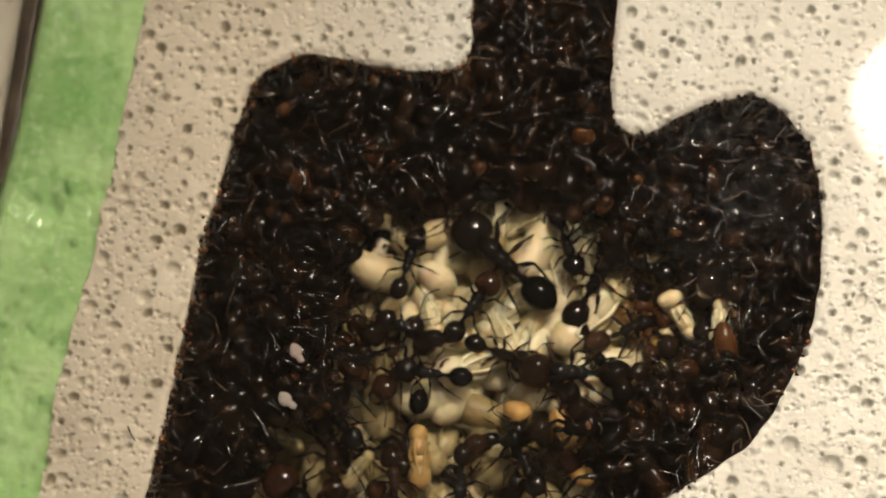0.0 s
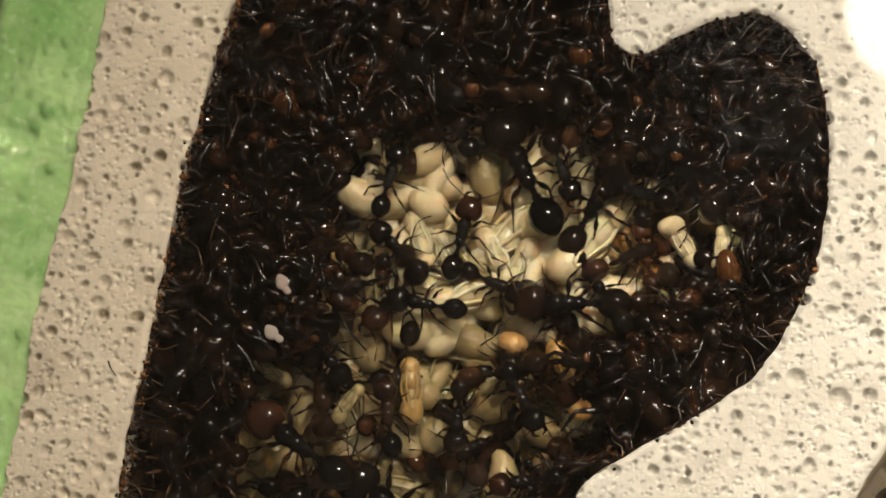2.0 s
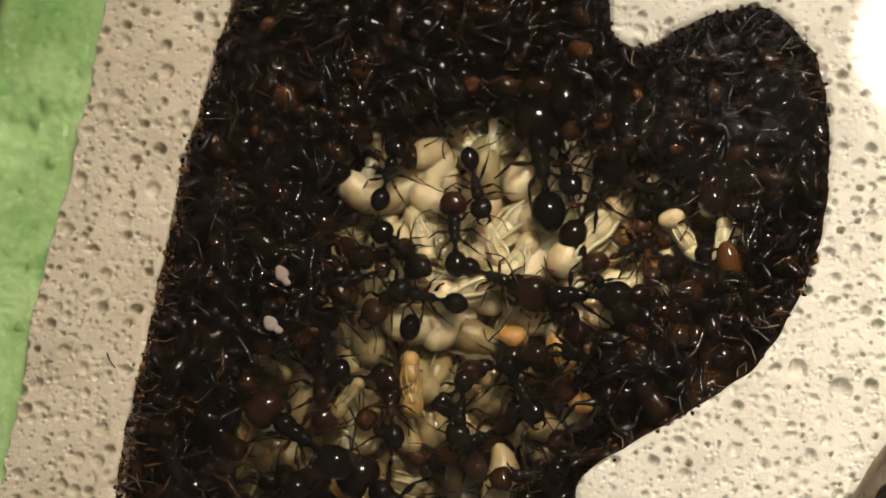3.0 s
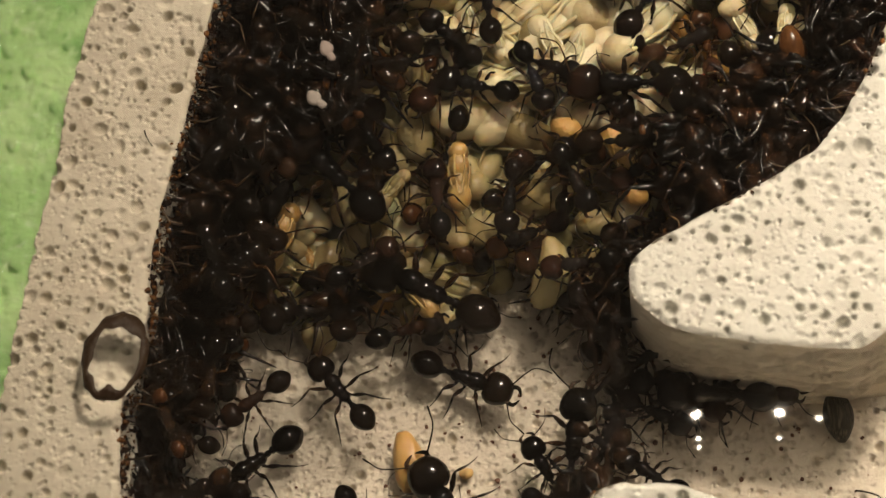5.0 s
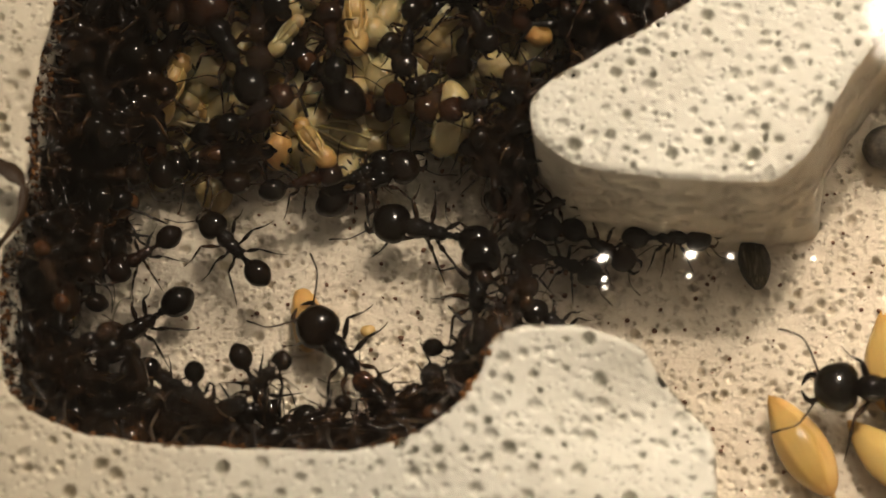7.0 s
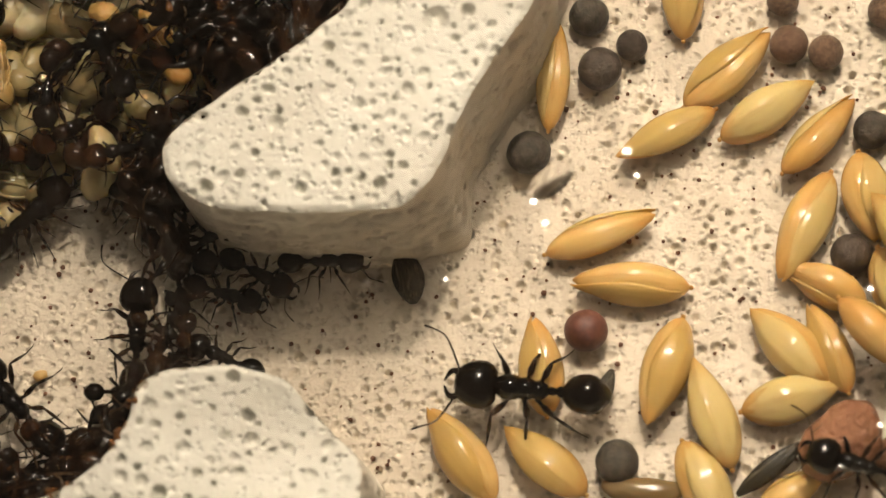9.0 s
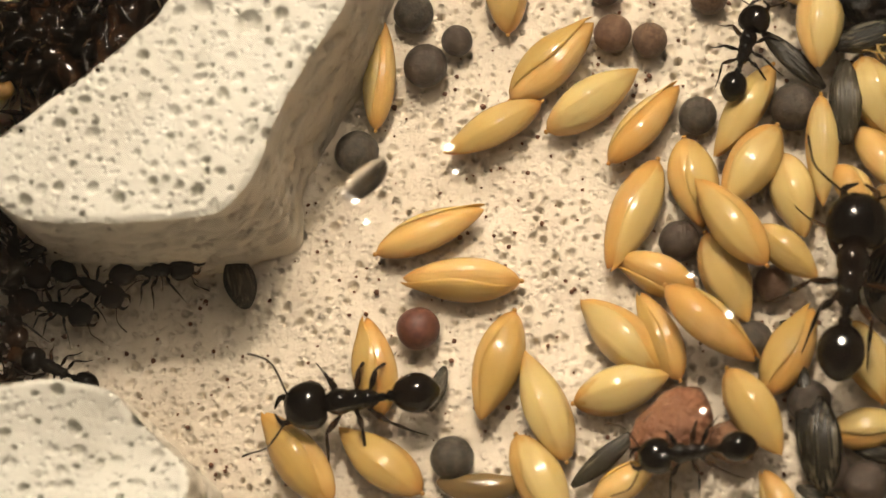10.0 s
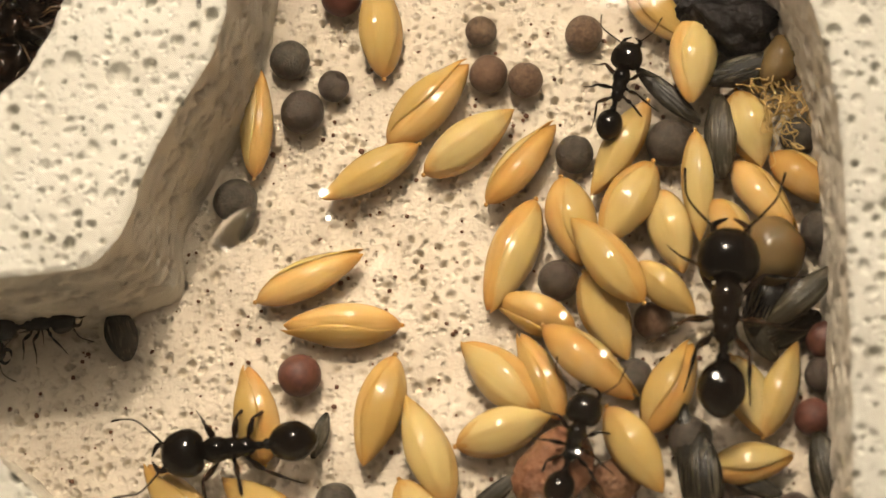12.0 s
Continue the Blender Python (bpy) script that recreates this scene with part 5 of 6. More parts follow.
def build_brood_pile():
    g = random.Random(21)
    zone = lambda x, y: in_poly(x, y, BROOD_ZONE) and not in_poly(x, y, BARE_FLOOR)
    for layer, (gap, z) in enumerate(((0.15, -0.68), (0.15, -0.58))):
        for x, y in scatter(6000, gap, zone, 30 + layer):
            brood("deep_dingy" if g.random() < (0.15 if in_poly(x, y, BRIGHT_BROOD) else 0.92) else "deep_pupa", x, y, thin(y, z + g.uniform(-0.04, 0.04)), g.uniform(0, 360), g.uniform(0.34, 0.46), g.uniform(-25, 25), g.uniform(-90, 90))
    for x, y in scatter(5000, 0.16, lambda x, y: in_poly(x, y, BRIGHT_BROOD), 36):
        kind = ("larva", "pupa", "bead")[min(2, int(g.random() * 2.5))]
        brood(kind, x, y, -0.49 + g.uniform(-0.03, 0.03), g.uniform(0, 360), g.uniform(0.40, 0.50) if kind == "pupa" else g.uniform(0.24, 0.30) if kind == "larva" else g.uniform(0.13, 0.19), g.uniform(-12, 12), g.uniform(-25, 25))
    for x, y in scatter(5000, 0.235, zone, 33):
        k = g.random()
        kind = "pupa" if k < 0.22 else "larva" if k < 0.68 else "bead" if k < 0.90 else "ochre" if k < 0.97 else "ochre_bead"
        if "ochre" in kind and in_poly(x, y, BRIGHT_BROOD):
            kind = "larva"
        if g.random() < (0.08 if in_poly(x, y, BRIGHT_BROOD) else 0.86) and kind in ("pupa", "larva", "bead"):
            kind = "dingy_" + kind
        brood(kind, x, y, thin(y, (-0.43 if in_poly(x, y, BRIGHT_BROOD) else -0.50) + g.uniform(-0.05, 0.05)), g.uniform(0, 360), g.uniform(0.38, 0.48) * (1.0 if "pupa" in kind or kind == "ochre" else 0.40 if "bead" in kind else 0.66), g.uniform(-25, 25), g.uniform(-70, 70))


build_brood_pile()


def build_cluster():
    """Ants packed along the walls, several deep, and thinly over the brood."""
    g = random.Random(8)
    ring = lambda x, y: ant_side(x, y) and not in_poly(x, y, BROOD_ZONE) and not in_poly(x, y, BARE_FLOOR)
    for layer, (gap, z) in enumerate(((0.25, -0.52), (0.25, -0.32), (0.25, -0.17))):
        for x, y in scatter(6000, gap, ring, 50 + layer):
            low = 0.0 if y > 0.0 else -0.20 + 0.12 * layer
            if y < 1.0 and x > -2.5:
                low = -0.17
                if layer == 2:
                    continue
            k = g.random()
            kind = "packed" if k < 0.56 else "packed_wide" if k < 0.86 else "packed_red"
            if rim_gap(x, y) < (0.045, 0.07, 0.12)[layer] or (rim_gap(x, y) > 0.45 and y < 0.9 and (layer or g.random() < 0.35)):
                continue
            ant(kind, x, y, z + low + g.uniform(-0.06, 0.06), g.uniform(0, 360), min(g.uniform(0.29, 0.44) * (1.0 if y > 0.2 else 0.75), 0.24 + 0.9 * rim_gap(x, y)), g.uniform(-1, 1) * (35, 30, 13)[layer], g.uniform(-60, 60))
    over = lambda x, y: in_poly(x, y, BROOD_ZONE) and not in_poly(x, y, BRIGHT_BROOD) and not in_poly(x, y, BARE_FLOOR)
    for x, y in scatter(2500, 0.32, over, 77):
        if y < 1.1 and g.random() < 0.25:
            continue
        ant("packed" if g.random() < 0.7 else "packed_red", x, y, thin(y, -0.40 + g.uniform(-0.05, 0.05)) + 0.03, g.uniform(0, 360), g.uniform(0.30, 0.42), g.uniform(-20, 20), g.uniform(-25, 25))

    for x, y in scatter(1500, 0.75, lambda x, y: in_poly(x, y, BRIGHT_BROOD), 78):
        ant(("worker", "brown", "packed")[g.randrange(3)], x, y, -0.33 + g.uniform(-0.03, 0.03), g.uniform(0, 360), g.uniform(0.27, 0.36), g.uniform(-12, 12), g.uniform(-15, 15))


build_cluster()


def rods(rows, sides=5):
    """Verts and faces of many thin bent rods, each a list of (point, radius)."""
    V, F = [], []
    ring = [(math.cos(6.2832 * i / sides), math.sin(6.2832 * i / sides)) for i in range(sides)]
    for rod in rows:
        b, last = len(V), len(rod) - 1
        for k, (p, r) in enumerate(rod):
            along = rod[min(k + 1, last)][0] - rod[max(k - 1, 0)][0]
            u = along.cross(Vector((0.31, 0.17, 0.94))).normalized()
            w = along.cross(u).normalized()
            V += [p + (u * c + w * s_) * r for c, s_ in ring]
        for k in range(last):
            F += [(b + sides * k + i, b + sides * k + (i + 1) % sides, b + sides * (k + 1) + (i + 1) % sides, b + sides * (k + 1) + i) for i in range(sides)]
        F += [[b + i for i in range(sides)][::-1], [b + sides * last + i for i in range(sides)]]
    return V, F


def packed_ring(x, y):
    return ant_side(x, y) and not in_poly(x, y, BROOD_ZONE) and not in_poly(x, y, BARE_FLOOR)


def ceiling_of(x, y):
    """How high the packed mass reaches, cm: up to the glass by the walls, lower towards the brood and the bare floor."""
    return -0.04 if y > 0.9 else -0.10 - 0.42 * min(1.0, rim_gap(x, y) / 0.3)


def leg_rod(g, x, y, z, turn, length, thick, flat=0.25):
    a = Vector((math.cos(turn), math.sin(turn), g.uniform(-flat, flat)))
    t2 = turn + g.uniform(-0.9, 0.9)
    c = Vector((math.cos(t2), math.sin(t2), g.uniform(-flat, flat) - 0.1))
    p = C(x, y, z)
    q = p + a * length * 0.0055
    e = q + c * length * 0.0045
    w = thick * 0.01
    for v in (q, e):
        v.z = min(v.z, 0.01965 - w)
    return [(p, w * 0.6), (p.lerp(q, 0.4), w * 1.1), (q, w * 0.55), (q.lerp(e, 0.3), w * 0.7), (e, w * 0.25)]


def build_litter():
    """Legs, shells and bristles of the packed ants and their dead, pressed up against the glass."""
    g = random.Random(12)
    legs, bristles = [], []
    for layer in range(2):
        for x, y in scatter(4200, 0.072, packed_ring, 90 + layer):
            top = ceiling_of(x, y)
            legs.append(leg_rod(g, x, y, top - g.uniform(0.0, 0.16), g.uniform(0, 6.28), g.uniform(0.10, 0.28), g.uniform(0.009, 0.018)))
    for x, y in scatter(1500, 0.11, packed_ring, 94):
        bristles.append(leg_rod(g, x, y, ceiling_of(x, y) + 0.015 - g.uniform(0, 0.08), g.uniform(0, 6.28), 0.03 + 0.20 * g.random() ** 2, g.uniform(0.0025, 0.0062), 0.12))
    for k in range(0, len(RIM), 2):       # feet braced against the chamber's wall
        x, y = RIM[k]
        if packed_ring(x, y) and y < 3.5 and x < -0.54:
            ax, ay = RIM[(k + 1) % len(RIM)] - RIM[k - 1]
            inward = math.atan2(ax, -ay) + g.gauss(0, 0.45)
            if not inside_hollow(x + 0.05 * math.cos(inward), y + 0.05 * math.sin(inward)):
                inward += math.pi
            for _ in range(g.randrange(3)):
                bristles.append(leg_rod(g, x, y, -0.03 - g.uniform(0, 0.10), inward + g.gauss(0, 0.3), g.uniform(0.08, 0.19), g.uniform(0.0035, 0.007), 0.15))
    tagged(part("loose_legs", mesh_from("loose_legs", *rods(legs)), SCRAP), "glossy dark ant legs pressed under the glass", "ant legs", kind="stuff")
    tagged(part("bristles", mesh_from("bristles", *rods(bristles, 4)), BRISTLE), "fine pale brown bristles and feet under the glass", "bristles", kind="stuff")
    for name, material, gap, n, label in (("shell_scraps", SCRAP, 0.075, 5200, "glossy black-brown shells and heads of dead ants"),
                                          ("amber_scraps", SCRAP_AMBER, 0.21, 1500, "amber-brown shell scraps in the packed mass")):
        V, F = [], []
        for x, y in scatter(n, gap, packed_ring, len(name)):
            if rim_gap(x, y) < 0.03:
                continue
            r = 0.024 + 0.055 * g.random() ** 1.5
            m = Matrix.Translation(C(x, y, ceiling_of(x, y) - r - g.uniform(0.0, 0.12))) @ pose(0, 0, 0, g.uniform(55, 125), g.uniform(-40, 40), g.uniform(0, 360)) @ Matrix.Diagonal((r * 0.01 * g.uniform(0.7, 1.0), r * 0.01 * g.uniform(0.6, 0.95), r * 0.01 * g.uniform(1.0, 1.6), 1))
            b = len(V)
            V += [m @ Vector((math.sin(math.pi * (k + 0.1) / 7.2) * math.cos(6.2832 * i / 10), math.sin(math.pi * (k + 0.1) / 7.2) * math.sin(6.2832 * i / 10), math.cos(math.pi * (k + 0.1) / 7.2))) for k in range(8) for i in range(10)]
            F += [(b + 10 * k + i, b + 10 * k + 10 + i, b + 10 * k + 10 + (i + 1) % 10, b + 10 * k + (i + 1) % 10) for k in range(7) for i in range(10)]
            F += [[b + i for i in range(10)], [b + 70 + i for i in range(10)][::-1]]
        tagged(part(name, mesh_from(name, V, F), material), label, "ant shells", kind="stuff")


build_litter()


def build_haze_and_fibres():
    """A film that draws the haze, and dried fibres, under the glass over the lobe."""
    g = random.Random(44)
    V, F, n = [], [], 24
    for k in range(9):
        for i in range(n):
            a, r = 6.2832 * i / n, k / 8
            V.append(C(-0.98 + 0.62 * r * math.cos(a), 2.42 + 0.72 * r * math.sin(a), 0.026))
    F += [(k * n + i, k * n + (i + 1) % n, k * n + n + (i + 1) % n, k * n + n + i) for k in range(8) for i in range(n)]
    film = part("dust_film", mesh_from("dust_film", V, F), haze_film_material())
    film.visible_shadow = False
    tagged(film, "thin film carrying a greyish haze on the underside of the glass", "dust film", kind="stuff")
    rows = []
    while len(rows) < 26:
        x, y = g.gauss(-0.98, 0.24), g.gauss(2.40, 0.32)
        if inside_hollow(x, y) and rim_gap(x, y) > 0.06:
            a, l = g.uniform(0, 6.28), 0.0001 * (1.5 + 16 * g.random() ** 4)
            p = C(x, y, 0.018)
            d = Vector((math.cos(a), math.sin(a), 0)) * l
            rows.append([(p, 0.000022), (p + d * 0.5 + Vector((g.gauss(0, 1), g.gauss(0, 1), 0)) * l * 0.12, 0.000032), (p + d, 0.000015)])
    tagged(part("glass_fibres", mesh_from("glass_fibres", *rods(rows, 4)), DUST), "pale dried fibres stuck under the glass", "fibres", kind="stuff")


build_haze_and_fibres()


def build_crust(name, label, material, count, seed_no):
    """Dirt and dung stuck along the ant chamber's edge; count gives how many crumbs hold at a place of the rim."""
    g = random.Random(seed_no)
    V, F = [], []
    for k in range(len(RIM)):
        x0, y0 = RIM[k]
        if not ant_side(x0 + 0.001, y0) or y0 > 3.5 or x0 > -0.54:
            continue
        for _ in range(count(x0, y0)):
            x, y = x0 + g.gauss(0, 0.013), y0 + g.gauss(0, 0.013)
            z = -0.02 - abs(g.gauss(0, 0.12))
            r, b = 0.003 + 0.013 * g.random() ** 3, len(V)
            for q, h in ((0.6, -0.9), (1.1, -0.3), (1.0, 0.4), (0.4, 0.95)):
                V += [C(x + r * q * g.uniform(0.7, 1.3) * math.cos(6.2832 * i / 6), y + r * q * g.uniform(0.7, 1.3) * math.sin(6.2832 * i / 6), min(-0.004, z + r * h)) for i in range(6)]
            for j in range(3):
                F += [(b + 6 * j + i, b + 6 * j + (i + 1) % 6, b + 6 * j + 6 + (i + 1) % 6, b + 6 * j + 6 + i) for i in range(6)]
            F.append([b + 18 + i for i in range(6)])
    tagged(part(name, mesh_from(name, V, F), material), label, "dirt crust", kind="stuff")


build_crust("brown_crust", "reddish-brown dirt crust along the ant chamber's edge", CRUST, lambda x, y: 10 if y < 0.4 or x < -2.4 else 1, 17)
build_crust("dark_crust", "blackish dirt crust along the ant chamber's edge", DARK_HEAP, lambda x, y: 9 if y < 0.4 or x < -2.4 else 22, 18)


def build_crumbs():
    """Small dark crumbs and dust strewn over the bare floor."""
    g = random.Random(14)
    V, F = [], []
    n = 0
    while n < 1900:
        x, y = g.uniform(-3.6, 2.4), g.uniform(-1.3, 1.4)
        if not inside_hollow(x, y) or rim_gap(x, y) < 0.03:
            continue
        n += 1
        r, b = 0.0025 + 0.010 * g.random() ** 3, len(V)
        for k in range(3):
            for i in range(5):
                a = 6.2832 * i / 5 + 0.5 * k
                rr = r * (1.0, 1.1, 0.5)[k] * g.uniform(0.7, 1.3)
                V.append(C(x + rr * math.cos(a), y + rr * math.sin(a), -DEEP + (-0.5, 0.5, 1.1)[k] * r))
        for k in range(2):
            F += [(b + 5 * k + i, b + 5 * k + (i + 1) % 5, b + 5 * k + 5 + (i + 1) % 5, b + 5 * k + 5 + i) for i in range(5)]
        F.append([b + 10 + i for i in range(5)])
    tagged(part("crumbs", mesh_from("crumbs", V, F, False), CRUMB), "tiny brown crumbs strewn over the chamber floor", "crumbs", kind="stuff")


build_crumbs()


# ---- droplets and specks on the glass ----
glint_drop(-0.149, 0.009, 0.126)
glint_drop(-0.091, -0.080, 0.105)
glint_drop(0.266, 0.205, 0.158)
glint_drop(0.324, 0.117, 0.095)
glint_drop(-1.477, -0.384, 0.189)
glint_drop(-1.100, -0.360, 0.211)
glint_drop(-0.883, -0.316, 0.116)
glint_drop(-1.396, -0.459, 0.084)
glint_drop(-4.151, -0.003, 0.168)
glint_drop(1.303, -0.454, 0.105)
glint_drop(1.452, -0.658, 0.126)
glint_drop(1.914, -0.787, 0.095)
glint_drop(1.301, -1.037, 0.095)
glint_drop(1.122, -1.192, 0.084)
glint_drop(-1.043, -0.396, 0.084)
glint_drop(-1.408, -0.429, 0.095)
glint_drop(-0.522, -0.301, 0.084)
dirt_ring(droplet(-3.955, -0.135, 0.150, 0.18, 0.40, 1.38, 80, True), 0.79)
glint_drop(-3.835, 0.045, 0.10)
glint_drop(-3.930, -0.318, 0.09)
droplet(-0.007, 0.160, 0.060, 0.18, 0.22, 2.0, 38, True)
droplet(-4.540, 2.104, 0.140, 0.18, 0.55, 1.1, 60, True)
speck(-3.143, 1.373, 0.185, 0.037, -60)
speck(-3.170, 1.129, 0.185, 0.038, -40)


# ---- what moves ----
def ant_rows(rows):
    return [(t, ant_pose(x, y, z, yaw, 1.0).normalized()) for t, x, y, z, yaw in rows]


def about(p, rz, ry=0.0):
    return Matrix.Translation(p) @ pose(0, 0, 0, 0, ry, rz) @ Matrix.Translation(-Vector(p))


def gait(one, t0, t1):
    """Legs swing in two sets of three while the ant is on its way."""
    legs = [c for c in one.children if c.name.startswith("leg")]
    for k, leg in enumerate(legs):
        side = 1 if k < 3 else -1
        root = (0.20 - 0.125 * (k % 3), side * 0.07, -0.05)
        beat = 1 if (k + (k >= 3)) % 2 else -1
        rows = [(0.0, Matrix())] + ([(t0, Matrix())] if t0 > 0 else [])
        n = int((t1 - t0) / 0.2)
        rows += [(t0 + 0.2 * j, about(root, 12 * beat * (-1) ** j)) for j in range(1, n)]
        rows += [(t1, Matrix())] + ([(12.0, Matrix())] if t1 < 12 else [])
        walk(leg, rows)


def feel(one):
    """Antennae grope about slowly."""
    g = random.Random(round(one.location.x * 1e6) + round(one.location.y * 1e6))
    for head in one.children:
        for c in head.children:
            if c.name.startswith("antenna"):
                side = 1 if sum(v.co.y for v in c.data.vertices) > 0 else -1
                times = [0.0] + [0.4 + 0.55 * j + g.uniform(-0.1, 0.1) for j in range(21)] + [12.0]
                walk(c, [(t, about((0.65, side * 0.08, 0.08), g.uniform(-14, 14), g.uniform(-8, 8))) for t in times])


def fidget(one):
    """An ant that stays in its place shifts a little now and then."""
    g = random.Random(round(one.location.x * 1e6) - round(one.location.y * 1e6))
    base = one.matrix_basis.normalized()
    times = [0.0] + [0.9 * j + g.uniform(0, 0.5) for j in range(1, 13)] + [12.0]
    walk(one, [(t, Matrix.Translation((g.uniform(-5e-5, 5e-5), g.uniform(-5e-5, 5e-5), 0)) @ base @ pose(0, 0, 0, 0, 0, g.uniform(-2.5, 2.5))) for t in times])



def motions():
    walk(walker_0, ant_rows([(0.0, -2.166, 1.999, -0.260, 140), (1.0, -2.107, 2.054, -0.260, 145), (1.5, -2.106, 2.034, -0.260, 143), (2.0, -2.042, 2.075, -0.260, 119), (2.5, -1.986, 2.074, -0.260, 101), (4.5, -1.943, 2.205, -0.260, 101), (12.0, -1.943, 2.205, -0.260, 101)]))
    gait(walker_0, 0.0, 4.5)
    feel(walker_0)
    walk(walker_1, ant_rows([(0.0, -2.670, 1.969, -0.260, 76), (2.5, -2.721, 2.019, -0.260, 77), (12.0, -2.721, 2.019, -0.260, 77)]))
    feel(walker_1)
    walk(walker_2, ant_rows([(0.0, -2.325, 1.750, -0.260, 59), (1.0, -2.294, 1.774, -0.260, 53), (1.5, -2.306, 1.780, -0.260, 50), (2.0, -2.340, 1.738, -0.260, 78), (2.5, -2.346, 1.704, -0.260, 92), (4.5, -2.473, 1.831, -0.260, 101), (12.0, -2.473, 1.831, -0.260, 101)]))
    gait(walker_2, 1.5, 4.5)
    feel(walker_2)
    walk(walker_3, ant_rows([(0.0, -2.631, 1.623, -0.260, 162), (1.5, -2.656, 1.688, -0.260, 135), (2.5, -2.628, 1.635, -0.260, 141), (12.0, -2.628, 1.635, -0.260, 141)]))
    gait(walker_3, 0.0, 2.5)
    feel(walker_3)
    walk(walker_4, ant_rows([(0.0, -2.497, 1.399, -0.270, 176), (1.5, -2.497, 1.399, -0.270, 176), (2.5, -2.486, 1.401, -0.270, 170), (12.0, -2.486, 1.401, -0.270, 170)]))
    feel(walker_4)
    walk(walker_5, ant_rows([(0.0, -3.066, 0.668, -0.300, 142), (2.5, -3.064, 0.673, -0.300, 147), (5.0, -3.128, 0.935, -0.300, 140), (5.5, -3.131, 0.984, -0.300, 143), (6.5, -3.098, 0.808, -0.300, 121), (7.2, -3.101, 0.800, -0.300, 123), (12.0, -3.101, 0.800, -0.300, 123)]))
    gait(walker_5, 2.5, 6.5)
    feel(walker_5)
    walk(walker_6, ant_rows([(0.0, -2.320, 0.855, -0.280, -90), (1.5, -2.320, 0.855, -0.280, -90), (2.5, -2.290, 0.859, -0.280, -93), (12.0, -2.290, 0.859, -0.280, -93)]))
    feel(walker_6)
    walk(walker_7, ant_rows([(0.0, -2.978, 1.151, -0.300, -50), (1.5, -2.978, 1.151, -0.300, -50), (2.5, -2.978, 1.127, -0.300, -54), (12.0, -2.978, 1.127, -0.300, -54)]))
    feel(walker_7)
    walk(walker_8, ant_rows([(0.0, -2.657, 0.823, -0.300, 101), (1.5, -2.657, 0.823, -0.300, 101), (2.5, -2.632, 0.841, -0.300, 100), (12.0, -2.632, 0.841, -0.300, 100)]))
    feel(walker_8)
    walk(walker_9, ant_rows([(0.0, -3.067, 2.402, -0.250, -5), (1.5, -2.631, 2.429, -0.250, -17), (2.0, -2.394, 2.314, -0.250, -60), (2.5, -2.317, 2.184, -0.250, -76), (4.5, -2.223, 1.452, -0.250, -65), (12.0, -2.223, 1.452, -0.250, -65)]))
    gait(walker_9, 0.0, 4.5)
    feel(walker_9)
    walk(walker_10, ant_rows([(0.0, -2.586, 0.401, -0.500, 147), (4.5, -2.586, 0.401, -0.500, 147), (5.5, -2.716, 0.514, -0.500, 167), (6.0, -2.713, 0.568, -0.500, 157), (6.5, -2.646, 0.644, -0.500, 147), (7.2, -2.805, 0.845, -0.500, 136), (12.0, -2.805, 0.845, -0.500, 136)]))
    gait(walker_10, 4.5, 7.2)
    feel(walker_10)
    walk(walker_11, ant_rows([(0.0, -2.492, 0.091, -0.700, -17), (5.5, -2.492, 0.091, -0.700, -17), (6.0, -2.454, 0.066, -0.700, -17), (6.5, -2.362, 0.168, -0.700, -29), (6.8, -2.441, 0.211, -0.700, 2), (7.2, -2.493, 0.373, -0.700, 43), (12.0, -2.493, 0.373, -0.700, 43)]))
    gait(walker_11, 5.5, 7.2)
    feel(walker_11)
    walk(walker_12, ant_rows([(0.0, -3.438, -0.374, -0.720, 220), (5.5, -3.438, -0.374, -0.720, 220), (6.5, -3.455, -0.382, -0.720, 218), (12.0, -3.455, -0.382, -0.720, 218)]))
    feel(walker_12)
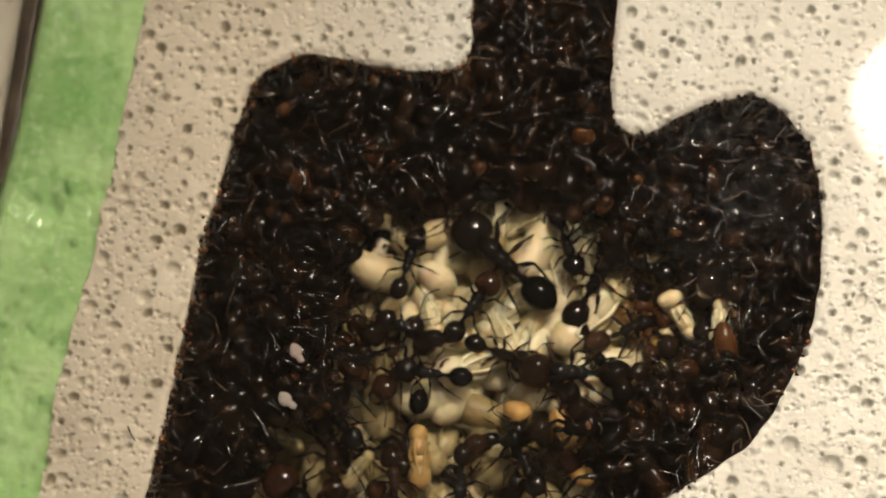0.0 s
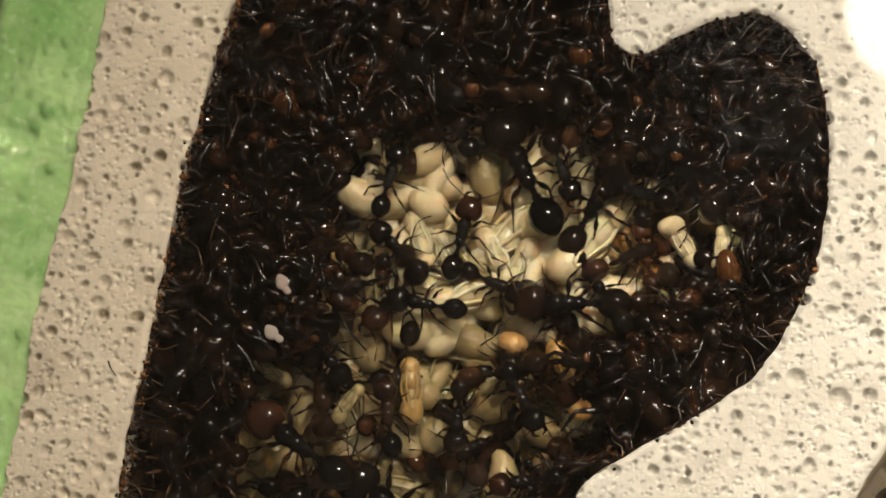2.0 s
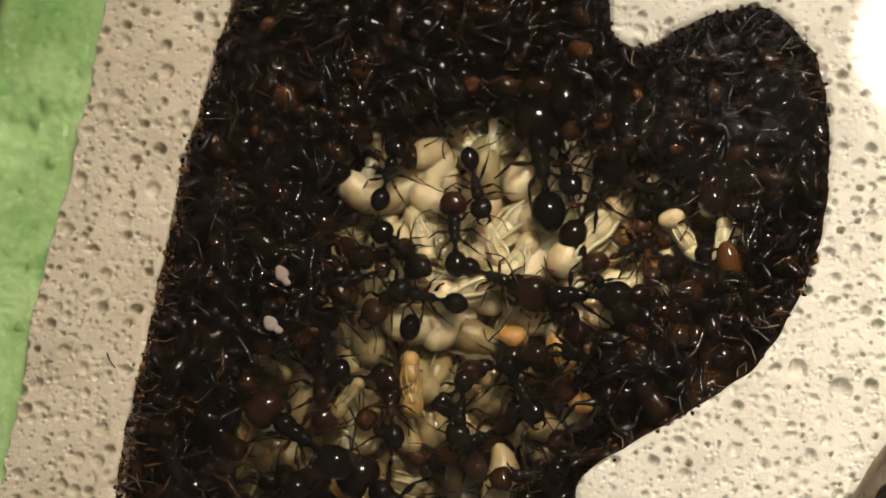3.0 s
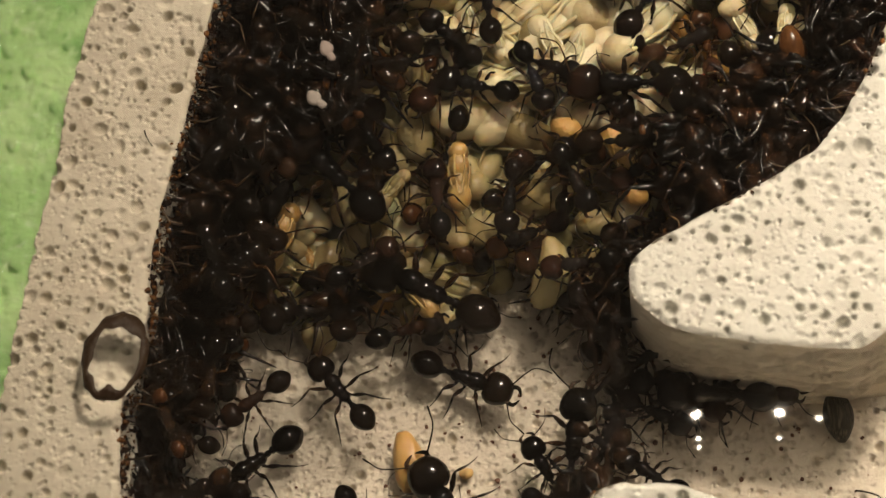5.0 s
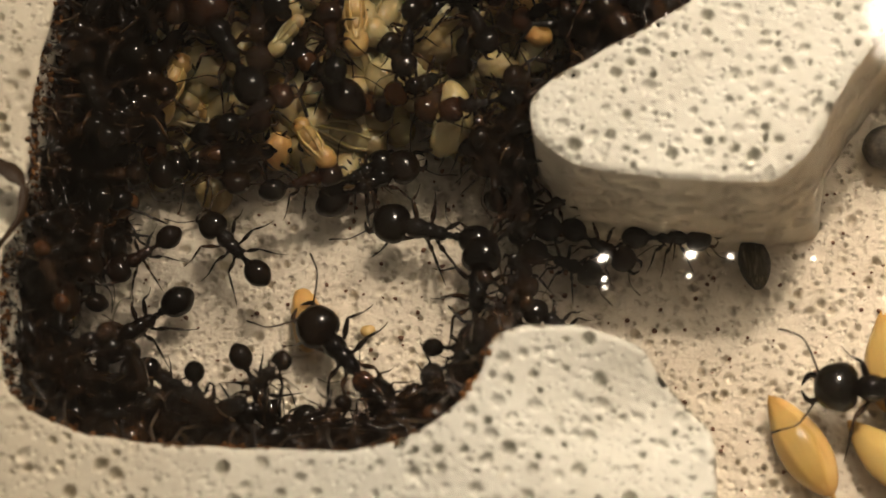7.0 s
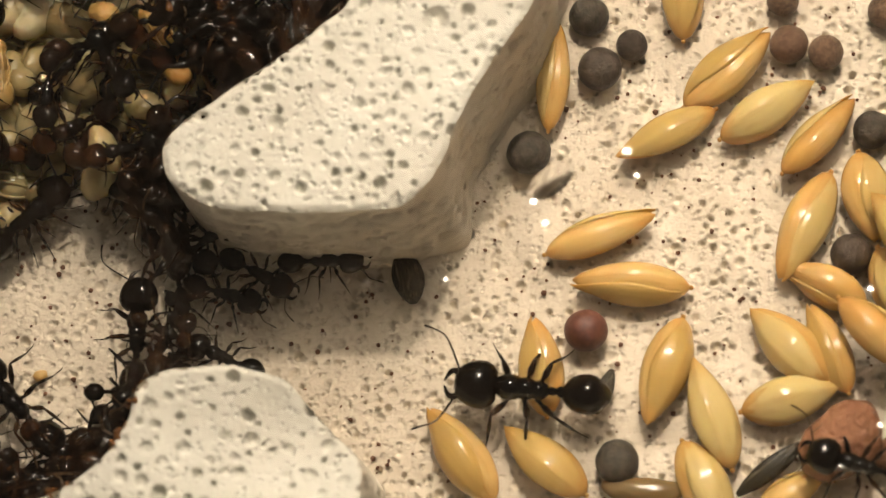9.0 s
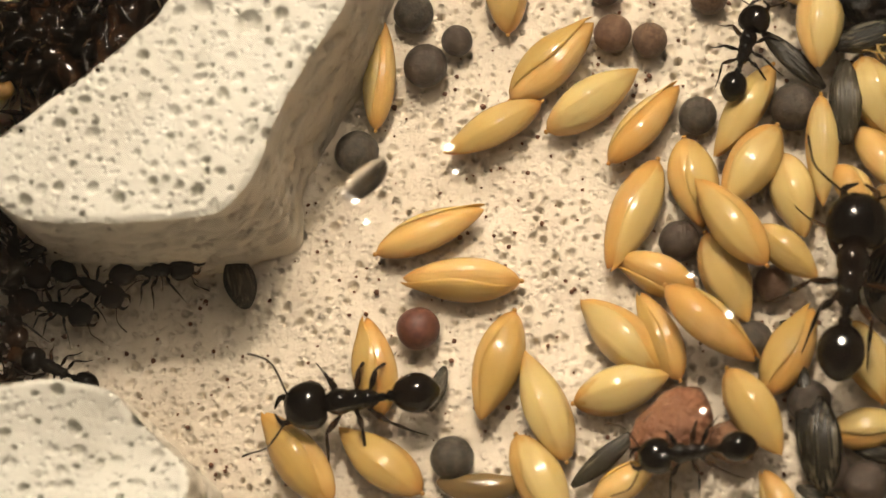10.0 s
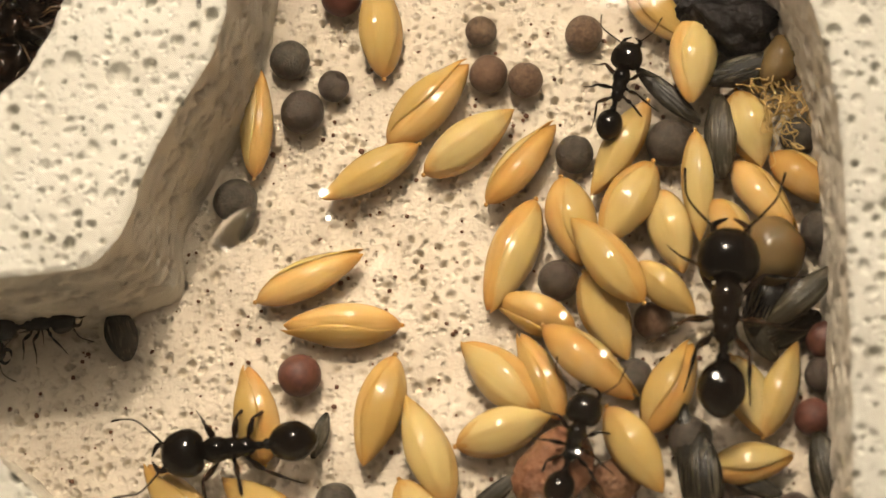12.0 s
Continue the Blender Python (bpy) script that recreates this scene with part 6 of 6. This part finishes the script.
    walk(walker_13, ant_rows([(0.0, -2.483, -0.573, -0.700, 127), (5.5, -2.483, -0.573, -0.700, 127), (6.5, -2.480, -0.587, -0.700, 134), (7.2, -2.518, -0.512, -0.700, 134), (12.0, -2.518, -0.512, -0.700, 134)]))
    gait(walker_13, 6.5, 7.2)
    feel(walker_13)
    walk(walker_14, ant_rows([(0.0, -2.056, -0.358, -0.660, 123), (5.5, -2.056, -0.358, -0.660, 123), (6.5, -1.974, -0.549, -0.660, 72), (7.2, -1.975, -0.549, -0.660, 65), (12.0, -1.975, -0.549, -0.660, 65)]))
    gait(walker_14, 5.5, 6.5)
    feel(walker_14)
    walk(walker_15, ant_rows([(0.0, -1.287, 0.061, -0.660, 180), (6.2, -1.287, 0.061, -0.660, 180), (6.5, -1.757, 0.028, -0.660, 170), (6.8, -1.895, -0.008, -0.660, 172), (7.0, -2.159, 0.077, -0.660, 170), (7.2, -2.162, 0.018, -0.660, 173), (8.8, -2.968, 0.476, -0.660, 218), (12.0, -2.968, 0.476, -0.660, 218)]))
    gait(walker_15, 6.2, 8.8)
    feel(walker_15)
    walk(walker_16, ant_rows([(0.0, -0.115, -0.579, -0.660, 180), (7.0, -0.115, -0.579, -0.660, 180), (9.0, -0.171, -0.556, -0.660, 172), (9.5, -0.182, -0.558, -0.660, 171), (10.0, -0.182, -0.599, -0.660, 182), (10.5, -0.203, -0.605, -0.660, 184), (11.0, -0.208, -0.601, -0.660, 184), (11.5, -0.212, -0.598, -0.660, 185), (12.0, -0.201, -0.592, -0.660, 180)]))
    gait(walker_16, 9.5, 10.0)
    feel(walker_16)
    walk(walker_17, ant_rows([(0.0, 1.255, -0.995, -0.520, 162), (9.5, 1.255, -0.995, -0.520, 162), (10.5, 1.280, -0.931, -0.520, 202), (11.0, 1.255, -0.830, -0.520, 50), (11.5, 1.246, -0.846, -0.520, 46), (12.0, 1.267, -0.803, -0.520, 66)]))
    gait(walker_17, 9.5, 12.0)
    feel(walker_17)
    for one in stirring:
        fidget(one)
        feel(one)


motions()
